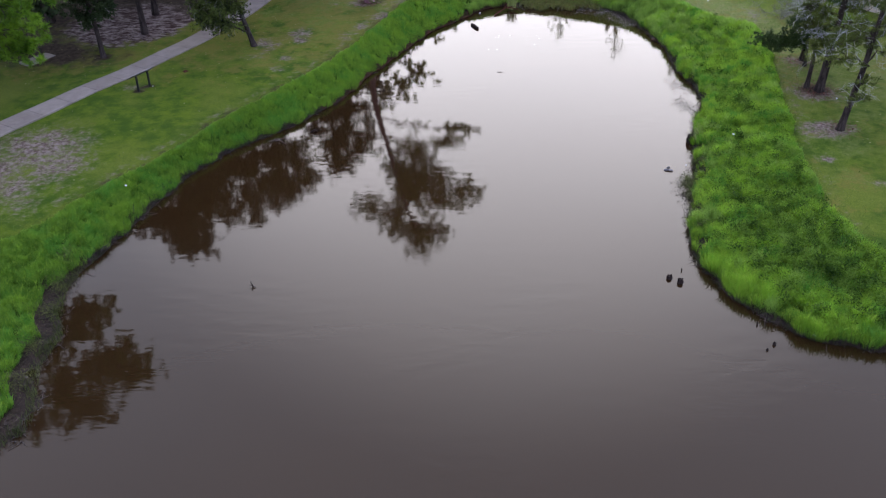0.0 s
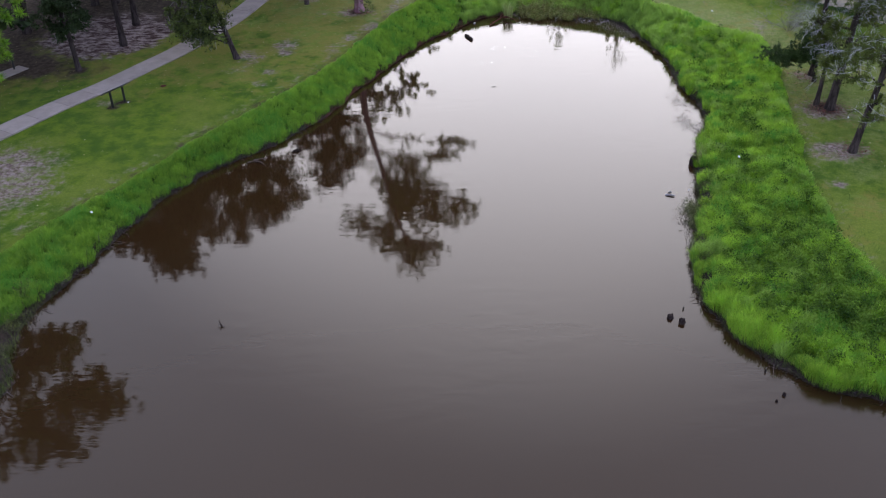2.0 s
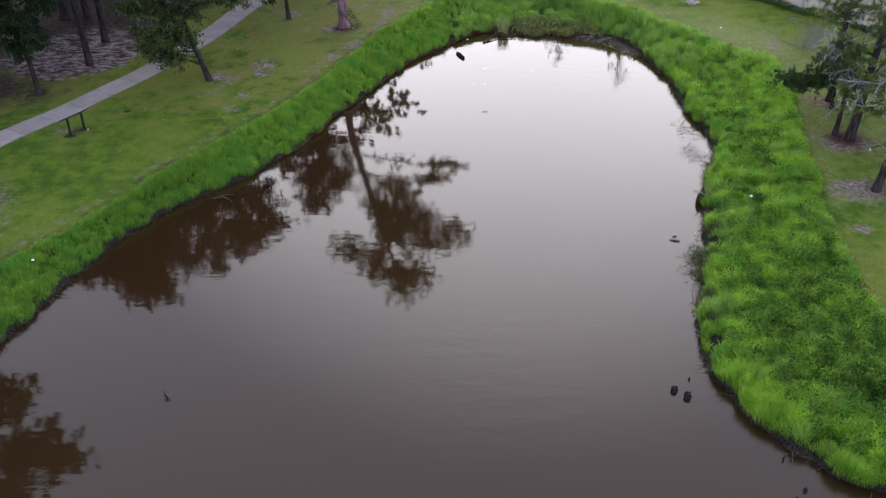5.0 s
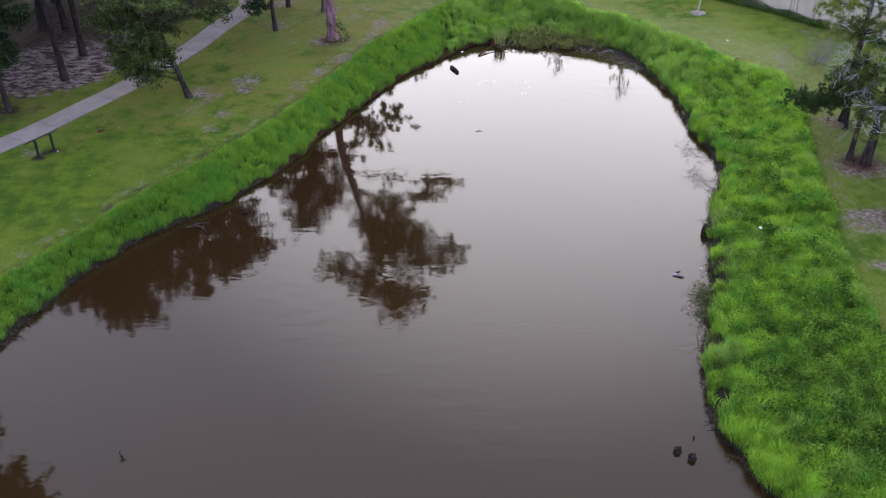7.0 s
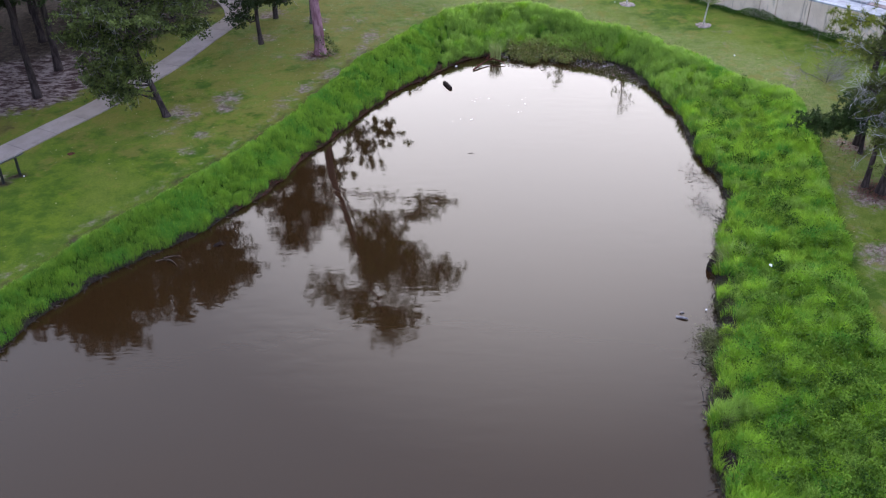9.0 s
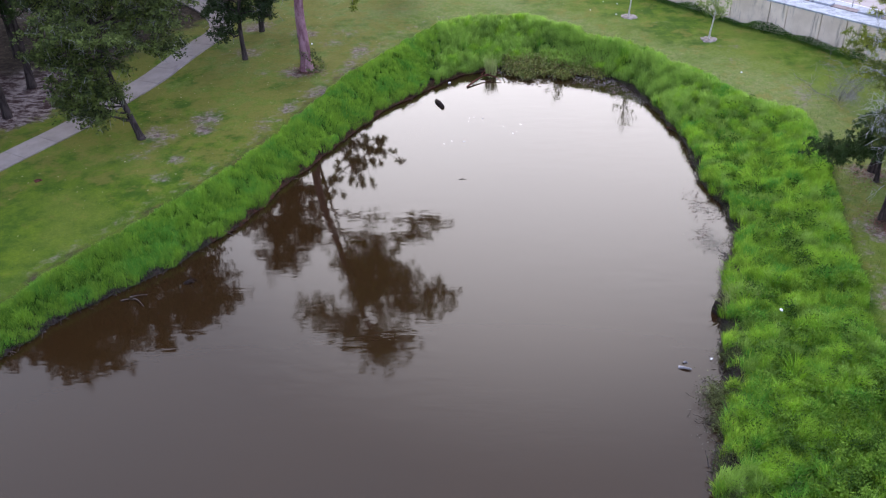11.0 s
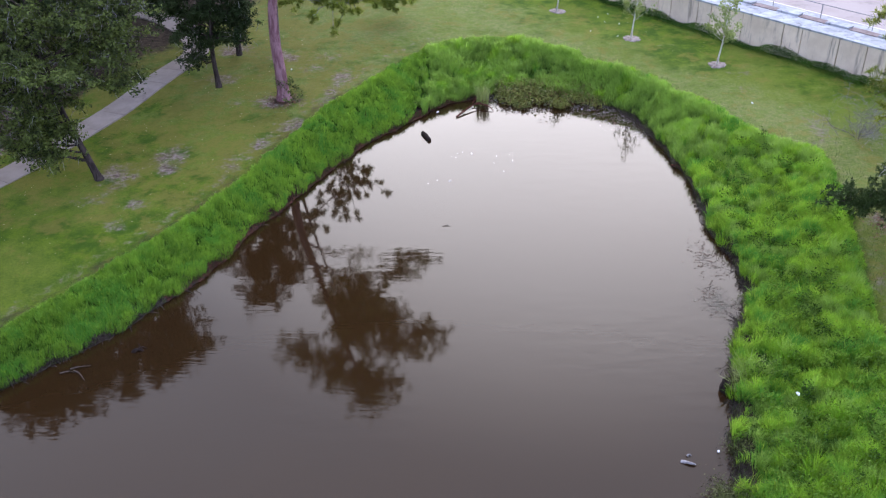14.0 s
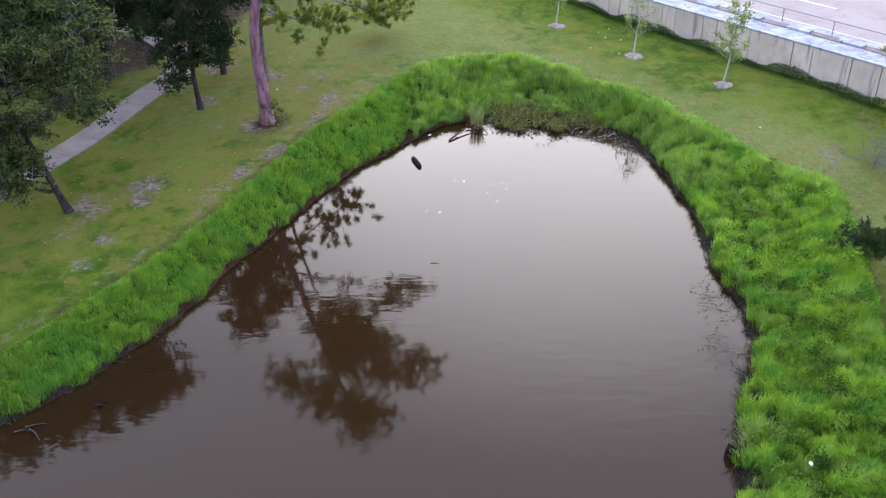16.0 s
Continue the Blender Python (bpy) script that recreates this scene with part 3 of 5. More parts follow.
def make_wall():
    root = tagged(empty("retaining_wall", 0, 0, 0), "tall pale concrete retaining wall of upright panels", "wall", kind="structure")
    rng = random.Random(4)
    at = -46.0
    while at < 40:
        wide = rng.choice((0.9, 0.95, 1.05, 1.9)) if at < 6 else rng.choice((1.5, 2.1, 2.55, 1.1))
        bm = bmesh.new()
        box(bm, (wide - 0.045, 0.22, 2.3), wall_point(at + wide / 2, 0.11 + rng.uniform(-0.008, 0.008), ROAD_Z - 1.17), WALL_TURN, 0.015)
        part("panel", bm, WALL_CONCRETE, root)
        at += wide
    bm = bmesh.new()
    box(bm, (90, 0.32, 0.10), wall_point(-2, 0.13, ROAD_Z + 0.02), WALL_TURN, 0.02)
    part("cap", bm, COPING_CONCRETE, root, "blue-white concrete cap")
    bm = bmesh.new()
    box(bm, (90, 0.05, 2.0), wall_point(-2, 0.25, ROAD_Z - 1.35), WALL_TURN)
    part("backing", bm, MUD, root)
    apron = tagged(empty("apron", 0, 0, 0), "blue-white weathered concrete apron with brown inlaid panels", "pavement", kind="structure")
    at = -46.0
    while at < 40:
        bm = bmesh.new()
        box(bm, (2.9, 2.35, 0.3), wall_point(at + 1.46, 1.47, ROAD_Z - 0.13), WALL_TURN, 0.01)
        part("slab", bm, COPING_CONCRETE, apron)
        bm = bmesh.new()
        box(bm, (1.55, 0.55, 0.05), wall_point(at + 2.52, 1.72, ROAD_Z + 0.03), WALL_TURN, 0.01)
        part("panel", bm, BROWN_PANEL, apron, "brown stained panel")
        bm = bmesh.new()
        box(bm, (1.30, 0.52, 0.12), wall_point(at + 3.98, 1.72, ROAD_Z + 0.07), WALL_TURN, 0.02)
        part("kerb_block", bm, COPING_CONCRETE, apron, "blue-white kerb block")
        at += 2.92
    rail = tagged(empty("pipe_rail", *wall_point(0, 2.2, ROAD_Z)), "thin grey metal pipe rail on posts beside a road", "railing")
    inv = Matrix.Translation(wall_point(0, 2.2, ROAD_Z)).inverted()
    for k in range(-15, 14):
        bm = bmesh.new()
        bmesh.ops.create_cone(bm, cap_ends=True, segments=8, radius1=0.026, radius2=0.026, depth=0.75, matrix=inv @ Matrix.Translation(wall_point(k * 2.92 + 0.4, 2.2, ROAD_Z + 0.375)))
        part("post", bm, GREY_METAL, rail)
    for z in (0.74,):
        bm = bmesh.new()
        turn = inv @ Matrix.Translation(wall_point(-2, 2.2, ROAD_Z + z)) @ WALL_TURN @ Matrix.Rotation(radians(90), 4, "Y")
        bmesh.ops.create_cone(bm, cap_ends=True, segments=8, radius1=0.022, radius2=0.022, depth=84, matrix=turn)
        part("rail", bm, GREY_METAL, rail)


make_wall()


def make_road():
    bm = bmesh.new()
    box(bm, (200, 22, 0.3), wall_point(0, 13.65, ROAD_Z - 0.14), WALL_TURN)
    tagged(part("road", bm, ROAD_CONCRETE), "pale concrete highway carriageway", "road", kind="structure")
    marks = tagged(empty("road_marking", 0, 0, 0), "white painted lane lines on a concrete road", "road marking", kind="structure")
    bm = bmesh.new()
    box(bm, (120, 0.10, 0.012), wall_point(0, 2.80, ROAD_Z + 0.016), WALL_TURN)
    part("edge_line", bm, WHITE_PAINT, marks)
    for k in range(-4, 5):
        bm = bmesh.new()
        box(bm, (3.05, 0.14, 0.012), wall_point(8.3 + k * 12.2, 6.3, ROAD_Z + 0.016), WALL_TURN)
        part("dash", bm, WHITE_PAINT, marks)


make_road()


# ---- trees ----
def branch(start, way, length, rng, bends=6, droop=0.0, wander=0.25):
    p, d = [np.array(start, float)], np.array(way, float) / np.linalg.norm(way)
    for _ in range(bends):
        d = d + rng.normal(size=3) * wander / bends**0.5 + np.array([0, 0, droop / bends])
        d /= np.linalg.norm(d)
        p.append(p[-1] + d * length / bends)
    return np.array(p)


def grow(rng, trunk, limbs, trunk_r, twig_every=0.5, twig_len=1.0, twig_r=0.02):
    """Trunk, limbs and twigs as tubes. Returns the wood's chunks and the twigs' points."""
    n = len(trunk)
    radii = trunk_r * (1 - np.linspace(0, 1, n) * 0.75)
    radii[0] *= 1.35
    if n > 3:
        radii[1] *= 1.06
    chunks, tips = [tube_arrays(trunk, radii, 10)], []
    for pts, r in limbs:
        chunks.append(tube_arrays(pts, r * (1 - np.linspace(0, 0.85, len(pts))), 6))
        total = np.linalg.norm(np.diff(pts, axis=0), axis=1).sum()
        for s in np.arange(0.25, 1.001, twig_every / max(total, 0.1)):
            k = s * (len(pts) - 1)
            i = min(int(k), len(pts) - 2)
            at = pts[i] + (pts[i + 1] - pts[i]) * (k - i)
            along = pts[i + 1] - pts[i]
            w = along / np.linalg.norm(along) * 0.6 + rng.normal(size=3) * [1, 1, 0.55]
            tw = branch(at, w, twig_len * rng.uniform(0.6, 1.3), rng, 3, 0.1, 0.35)
            chunks.append(tube_arrays(tw, twig_r * np.linspace(1, 0.4, 4), 3))
            tips.append(tw[1:])
    return chunks, np.concatenate(tips)


def finish_tree(name, x, y, wood, crown, bark_mat, leaf_mat, label, extra=None, category="tree"):
    z = height_at(x, y) - 0.05
    root = tagged(empty(name, x, y, z), label, category, "trees in the park")
    v, q = joined(wood)
    part("trunk", mesh_of("trunk", v, [q], bark_mat, True), None, root)
    part("crown", mesh_of("crown", crown[0], [crown[1]], leaf_mat), None, root)
    if extra:
        for nm, chunk, mat, lab in extra:
            tagged(part(nm, mesh_of(nm, chunk[0], list(chunk[1:]), mat), None, root, lab), kind="stuff")
    return root


def moss_strands(points, rng, length=0.7, width=0.03):
    n = len(points)
    a = rng.uniform(0, 2 * np.pi, n)
    s = np.stack([np.cos(a), np.sin(a), 0 * a], 1) * width / 2
    ln = (length * rng.uniform(0.3, 1.3, n))[:, None]
    sway = rng.normal(size=(n, 3)) * [0.09, 0.09, 0]
    mid, low = points - [0, 0, 1] * ln * 0.5 + sway, points - [0, 0, 1] * ln + sway * 2
    v = np.stack([points - s, points + s, mid + s * 1.4, mid - s * 1.4, low], 1).reshape(-1, 3)
    k = np.arange(n)[:, None] * 5
    return v, k + np.array([[0, 1, 2, 3]]), k + np.array([[3, 2, 4]])


def bare_twigs(points, rng, length=0.8, radius=0.012, forks=3):
    """Leafless forked branches."""
    chunks = []
    for p in points:
        ln = length * rng.uniform(0.5, 1.3)
        main = branch(p, rng.normal(size=3) * [1, 1, 0.45], ln, rng, 5, -0.1, 0.55)
        chunks.append(tube_arrays(main, radius * np.linspace(1, 0.3, 6), 4))
        for k in [2, 3, 4, 1, 3, 4, 5][:forks]:
            way = main[k] - main[k - 1] + rng.normal(size=3) * ln * 0.16
            chunks.append(tube_arrays(branch(main[k], way, ln * rng.uniform(0.25, 0.5), rng, 4, -0.1, 0.6), radius * 0.55 * np.linspace(1, 0.4, 5), 3))
    return joined(chunks)


def broad_tree(name, x, y, tall, spread, seed, label, leaf_mat, bark_mat, low=0.25, trunk_r=0.2, leaf=0.14, count=14000, lean=(0, 0), moss=0, twigs=0, limbs_n=16, bias=(0, 0)):
    """An oak-like tree: limbs all round, clumps of leaves on their twigs."""
    rng = np.random.default_rng(seed)
    trunk = branch((0, 0, 0), (lean[0], lean[1], 1.0), tall * 0.82, rng, 9, 0, 0.13)
    limbs = []
    for k in range(limbs_n):
        s = low + (0.97 - low) * (k + rng.uniform(0, 1)) / limbs_n
        i = min(int(s * 9), 8)
        at = trunk[i] + (trunk[i + 1] - trunk[i]) * (s * 9 - i)
        a = k * 2.4 + rng.uniform(-0.5, 0.5)
        reach = spread * (1.05 - 0.75 * max(0, (s - low) / (1 - low)) ** 1.6) * rng.uniform(0.65, 1.1) * (1 + bias[0] * math.cos(a) + bias[1] * math.sin(a)) * (0.4 if s < 0.45 and bias[0] * math.cos(a) < -0.05 else 1)
        limbs.append((branch(at, (math.cos(a), math.sin(a), rng.uniform(0.05, 0.55) + 0.6 * s), reach, rng, 7, -0.05, 0.45), trunk_r * 0.36))
    wood, tips = grow(rng, trunk, limbs, trunk_r, 0.42, spread * 0.3, 0.016)
    pick = tips[rng.integers(0, len(tips), count)]
    centres = pick + rng.normal(size=(count, 3)) * [0.30, 0.30, 0.22]
    extra = []
    if moss:
        extra.append(("moss", moss_strands(tips[rng.integers(0, len(tips), moss)] + rng.normal(size=(moss, 3)) * 0.1, rng), MOSS, "grey hanging moss"))
    if twigs:
        extra.append(("dead_branch", bare_twigs(tips[rng.integers(0, len(tips), twigs)], rng, 1.0, 0.011, 5), GREY_TWIG, "bare pale grey branches"))
    return finish_tree(name, x, y, wood, leaves(centres, leaf, rng, 0.55), bark_mat, leaf_mat, label, extra)


def lobed_oak(name, x, y, trunk, lobes, seed, label, leaf_mat, trunk_r=0.16, leaf=0.12, per=1500, moss=0, twigs=0):
    """An oak whose limbs carry leafy lobes (x, y, z, radius) about its foot, each with bare twigs showing through."""
    rng = np.random.default_rng(seed)
    trunk = line_of(trunk, 4)
    limbs = []
    for lx, ly, lz, r in lobes:
        end = np.array([lx, ly, lz])
        a = trunk[int(np.argmin(np.abs(trunk[:, 2] - max(0.8, min(lz - 0.35 * math.hypot(lx, ly), trunk[-1][2])))))]
        t = np.linspace(0, 1, 7)[:, None]
        pts = a + (end - a) * t + np.array([0, 0, 0.3 * r]) * np.sin(t * np.pi) + np.cumsum(rng.normal(size=(7, 3)) * 0.10, 0) * (t > 0)
        limbs.append((pts, trunk_r * 0.30))
        for k in range(int(5 + 8 * r)):
            way = rng.normal(size=3) * [1, 1, 0.8]
            way *= r * rng.uniform(0.6, 1.1) / np.linalg.norm(way)
            start = pts[rng.integers(4, 7)]
            t4 = np.linspace(0, 1, 5)[:, None]
            limbs.append((start + (end + way - start) * t4 + np.cumsum(rng.normal(size=(5, 3)) * 0.07, 0) * (t4 > 0), 0.018))
    wood, tips = grow(rng, trunk, limbs, trunk_r, 0.34, 0.42, 0.008)
    count = int(per * sum(r * r for *_, r in lobes))
    spots = tips[rng.integers(0, len(tips), max(1, count // 9))]
    centres = np.repeat(spots, 9, 0) + rng.normal(size=(len(spots) * 9, 3)) * [0.12, 0.12, 0.08]
    extra = []
    if moss:
        extra.append(("moss", moss_strands(tips[rng.integers(0, len(tips), moss)], rng, 0.45, 0.018), MOSS, "grey hanging moss"))
    if twigs:
        extra.append(("dead_branch", bare_twigs(tips[rng.integers(0, len(tips), twigs)], rng, 0.9, 0.009, 5), GREY_TWIG, "bare pale grey branches"))
    return finish_tree(name, x, y, wood, leaves(centres, leaf, rng, 0.5), DARK_BARK, leaf_mat, label, extra)


def pine_tree(name, x, y, trunk, lobes, seed, label, trunk_r,  needle=PINE_NEEDLE, bark_mat=PINE_BARK, tuft=0.26, per=70, twigs=0, hang=0.0, needle_width=0.021, needles=20, flat=0.75, share=0.9):
    """A pine: a bare trunk through the given points, and limbs that carry needle tufts to each lobe (x, y, z, radius)."""
    rng = np.random.default_rng(seed)
    trunk = line_of(trunk, 4)
    limbs = []
    for lx, ly, lz, r in lobes:
        end = np.array([lx, ly, lz])
        root_z = min(lz - 0.12 * math.hypot(lx, ly) - 0.3, trunk[-1][2] - 0.4) if lz > hang else lz + 2.8
        a = trunk[int(np.argmin(np.abs(trunk[:, 2] - root_z)))]
        t = np.linspace(0, 1, 7)[:, None]
        pts = a + (end - a) * t + np.array([0, 0, 0.35 * r]) * np.sin(t * np.pi) + np.cumsum(rng.normal(size=(7, 3)) * 0.13, 0) * (t > 0)
        limbs.append((pts[:5], trunk_r * 0.30))
        limbs.append((pts[4:], trunk_r * 0.16))
        # side branches that fill the lobe, each a cloud of its own
        for k in range(int(4 + 11 * r) if r > 1 else int(3 + 7 * r)):
            way = rng.normal(size=3) * [1, 1, flat]
            way *= r * rng.uniform(0.65, 1.1) / np.linalg.norm(way)
            start = pts[rng.integers(4, 7)]
            t4 = np.linspace(0, 1, 5)[:, None]
            limbs.append((start + (end + way - start) * t4 + np.cumsum(rng.normal(size=(5, 3)) * 0.06, 0) * (t4 > 0), trunk_r * 0.09))
    wood, tips = grow(rng, trunk, limbs, trunk_r, 0.30, 0.5, 0.010)
    ends = tips[rng.random(len(tips)) < share]
    keep = ends[np.hypot(*(ends[:, :2]).T) > 0.25]
    need = max(1, int(per * len(lobes) / max(1, len(keep)) + 0.5))
    centres = np.repeat(keep, need, 0)
    centres = centres + rng.normal(size=centres.shape) * 0.10 * (need > 1)
    wood_points = np.concatenate([p[1:4] for p, _ in limbs if len(p) > 4] + [trunk[len(trunk) // 4 :]])
    extra = []
    if twigs:
        extra.append(("dead_branch", bare_twigs(wood_points[rng.integers(0, len(wood_points), twigs * 4)], rng, 1.1, 0.011, 6), PALE_TWIG, "bare pale grey branches"))
    return finish_tree(name, x, y, wood, needle_tufts(centres, tuft, rng, needles, needle_width), bark_mat, needle, label, extra)


# the tall leaning pine on the bank
pine_tree("pine_tree", -4.85, 60.9, [(0, 0, 0), (-0.02, 0, 1.6), (-0.1, 0, 3.2), (0.05, 0, 5.2), (0.75, 0.1, 8.3), (1.5, 0.1, 11.8), (2.5, 0, 15.2), (2.7, 0, 17.3)],
          [(3.0, 0, 16.9, 1.6), (1.5, 0.8, 15.9, 1.7), (4.1, -0.6, 15.3, 1.6), (-0.9, 0.2, 13.7, 1.5), (0.8, -0.8, 14.0, 1.6), (2.5, 1.2, 13.3, 1.8), (4.7, 0.3, 13.1, 1.7), (6.7, -0.2, 12.3, 1.4),
           (2.5, -1.0, 11.0, 1.6), (4.4, 0.8, 11.2, 1.4), (1.3, 1.0, 10.4, 1.2), (3.7, -0.2, 9.2, 1.3), (5.4, 0.4, 8.3, 1.0), (6.8, 0.2, 7.1, 0.8), (2.4, 0.6, 8.2, 1.0),], 11,
          "tall leaning pine with a purplish trunk above mulch", 0.31, tuft=0.33, per=130, hang=6.2, needles=16, needle_width=0.032)

pine_tree("pine_tree", -5.94, 65.8, [(0, 0, 0), (0.05, 0, 2), (0.35, -0.2, 5), (1.3, -0.8, 9), (2.6, -1.6, 13)],
          [(2.6, -1.4, 12.4, 1.2), (3.6, -1.8, 13.2, 1.3), (2.9, -1.2, 14.0, 1.2), (4.6, -1.6, 12.0, 1.0)], 35, "slender grey-brown pine stem with a vine at its foot", 0.17, DARK_NEEDLE, GREY_BARK, 0.30, 60, needle_width=0.05)


def low_bough():
    """The pine's low bough: a forked dead limb and separate bright tufts of needles."""
    rng = np.random.default_rng(34)
    root = bpy.data.objects["pine_tree"]
    near = line_of([(0.05, 0.1, 5.8), (0.5, 1.2, 5.0), (1.4, 2.2, 4.4), (2.4, 3.0, 4.0), (3.3, 3.6, 3.8)], 4)
    far = line_of([(-1.0, 5.0, 6.0), (1.5, 8.0, 3.8), (3.5, 10.0, 2.5), (4.6, 10.6, 2.0), (5.5, 11.2, 1.8)], 4)
    chunks, at = [tube_arrays(near, 0.06 * np.linspace(1, 0.3, len(near)), 6), tube_arrays(far, 0.07 * np.linspace(1, 0.3, len(far)), 6)], []
    for k in range(110):
        limb = near if k % 2 else far
        s = limb[rng.integers(3 if k % 2 else 8, len(limb))]
        end = s + rng.normal(size=3) * [0.6, 0.7, 0.5] + [0, 0, 0.1]
        mid = (s + end) / 2 + rng.normal(size=3) * 0.08
        chunks.append(tube_arrays([s, mid, end], [0.018, 0.014, 0.010], 4))
        at += [end, end + rng.normal(size=3) * 0.12, end + rng.normal(size=3) * 0.16, mid * 0.3 + end * 0.7]
    v, q = joined(chunks)
    bough = part("bough", mesh_of("bough", v, [q], GREY_TWIG, True), None, root, "low dead grey boughs")
    v, q = needle_tufts(np.array(at), 0.25, rng, 46, 0.040)
    tagged(part("needles", mesh_of("needles", v, [q], PINE_NEEDLE), None, bough, "bright green tufts of needles"), kind="stuff")


low_bough()
# the oak by the path, leaning away from the water
OAK_LOW = [(-2, -0.4, 4.2, 0.9), (-1.6, -0.8, 2.4, 0.55), (-2.6, -0.6, 3, 0.6), (-0.6, -0.6, 3.6, 0.6), (-1.7, -1.2, 3.3, 0.8), (-2.5, -1, 2.3, 0.6), (-1.2, -1, 1.6, 0.55), (-2.1, -0.9, 1.7, 0.5), (-0.7, -0.7, 2.4, 0.5), (-2.9, -0.6, 2.6, 0.6), (-1.5, -0.7, 2.9, 0.6)]
OAK_MIDDLE = [(2.2, -0.1, 4.6, 0.8), (1.8, 0.2, 5.7, 1), (1, 0, 6.7, 1), (0.1, 0.3, 5.2, 1.2), (-0.3, -0.5, 7.2, 1.1), (-1.5, 0.2, 6, 1.3), (-1.6, -0.3, 7.5, 1.1), (-3, 0, 6, 1.1), (-3.4, 0.2, 7.2, 1.1), (-4.4, 0.1, 7.2, 0.9), (-0.9, 1.7, 6.2, 1.2), (-3, 1.6, 5.8, 1.1), (0.7, 1.5, 5.6, 1), (-1, -1.6, 5.6, 1.1), (-2.6, -1.5, 5.6, 1), (0.4, -1.4, 5, 0.9), (-3.3, -0.5, 4.4, 0.9), (2.5, 0.5, 6.3, 0.9)]
OAK_TOP = [(0.6, 1.4, 8, 1.1), (-0.8, 1.6, 9.2, 1.3), (-2.4, 1.4, 9.6, 1.3), (-4, 1.2, 9.4, 1.2), (-5.4, 0.8, 9, 1.2), (-6.6, 0.6, 8.4, 1.1), (2.4, 0.7, 7.6, 0.9), (1.7, 0.9, 8.7, 1.0), (0.6, 1.0, 9.4, 1.0), (-1.8, 1.2, 10.5, 1.0), (-3.4, 1.2, 10.6, 1.0)]
lobed_oak("oak_tree", -11.4, 52.8, [(0, 0, 0), (-0.35, 0, 1.3), (-0.8, 0, 3.0), (-1.1, 0, 5.0), (-1.3, 0.3, 6.8), (-1.6, 0.8, 8.6)],
          OAK_LOW + OAK_MIDDLE + OAK_TOP,
          21, "leaning oak with dense dark green crown and bare twigs", OAK_LEAF, 0.165, 0.15, 1900, 900, 240)
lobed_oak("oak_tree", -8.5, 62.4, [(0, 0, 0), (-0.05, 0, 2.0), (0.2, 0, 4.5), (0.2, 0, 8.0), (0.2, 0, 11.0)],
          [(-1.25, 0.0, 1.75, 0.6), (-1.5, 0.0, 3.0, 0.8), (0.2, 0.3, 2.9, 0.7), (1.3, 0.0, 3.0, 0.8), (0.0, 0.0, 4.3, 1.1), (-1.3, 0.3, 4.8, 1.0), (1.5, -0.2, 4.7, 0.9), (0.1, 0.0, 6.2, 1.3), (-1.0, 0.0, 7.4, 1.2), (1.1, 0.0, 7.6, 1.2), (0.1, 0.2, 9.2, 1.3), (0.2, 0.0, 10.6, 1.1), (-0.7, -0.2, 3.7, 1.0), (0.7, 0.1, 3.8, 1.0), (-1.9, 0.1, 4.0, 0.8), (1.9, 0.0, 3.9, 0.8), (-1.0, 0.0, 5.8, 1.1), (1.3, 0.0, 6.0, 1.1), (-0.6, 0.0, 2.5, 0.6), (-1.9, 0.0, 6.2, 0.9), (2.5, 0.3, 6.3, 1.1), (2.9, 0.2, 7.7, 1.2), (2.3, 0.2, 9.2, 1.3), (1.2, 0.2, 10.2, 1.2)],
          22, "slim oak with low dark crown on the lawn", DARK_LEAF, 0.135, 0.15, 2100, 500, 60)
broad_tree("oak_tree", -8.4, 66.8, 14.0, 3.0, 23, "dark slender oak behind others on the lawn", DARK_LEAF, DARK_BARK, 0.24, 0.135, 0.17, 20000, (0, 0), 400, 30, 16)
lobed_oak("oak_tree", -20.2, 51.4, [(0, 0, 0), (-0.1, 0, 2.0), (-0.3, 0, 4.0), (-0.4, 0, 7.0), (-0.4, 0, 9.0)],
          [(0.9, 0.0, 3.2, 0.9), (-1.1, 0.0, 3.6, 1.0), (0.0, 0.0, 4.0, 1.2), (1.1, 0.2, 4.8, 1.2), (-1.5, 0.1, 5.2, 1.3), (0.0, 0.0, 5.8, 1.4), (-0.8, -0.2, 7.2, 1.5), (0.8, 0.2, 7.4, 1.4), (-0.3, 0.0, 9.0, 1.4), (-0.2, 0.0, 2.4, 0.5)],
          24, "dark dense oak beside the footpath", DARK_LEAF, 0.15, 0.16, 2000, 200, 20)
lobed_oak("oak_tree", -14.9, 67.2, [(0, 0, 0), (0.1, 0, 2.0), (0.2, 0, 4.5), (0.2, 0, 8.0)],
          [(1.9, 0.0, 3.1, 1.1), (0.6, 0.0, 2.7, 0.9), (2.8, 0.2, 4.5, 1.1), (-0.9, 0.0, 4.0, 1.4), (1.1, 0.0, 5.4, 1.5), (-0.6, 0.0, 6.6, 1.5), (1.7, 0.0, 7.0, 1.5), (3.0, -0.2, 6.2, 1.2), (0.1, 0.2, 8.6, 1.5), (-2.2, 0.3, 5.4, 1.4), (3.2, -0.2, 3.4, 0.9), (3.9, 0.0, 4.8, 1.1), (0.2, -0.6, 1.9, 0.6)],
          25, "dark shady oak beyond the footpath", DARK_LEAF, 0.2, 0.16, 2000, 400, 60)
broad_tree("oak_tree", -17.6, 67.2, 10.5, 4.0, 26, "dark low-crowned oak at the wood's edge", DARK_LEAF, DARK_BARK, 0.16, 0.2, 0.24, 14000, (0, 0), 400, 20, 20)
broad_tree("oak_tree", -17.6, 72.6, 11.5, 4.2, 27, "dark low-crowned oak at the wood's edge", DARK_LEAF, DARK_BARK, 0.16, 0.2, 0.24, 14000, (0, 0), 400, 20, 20)
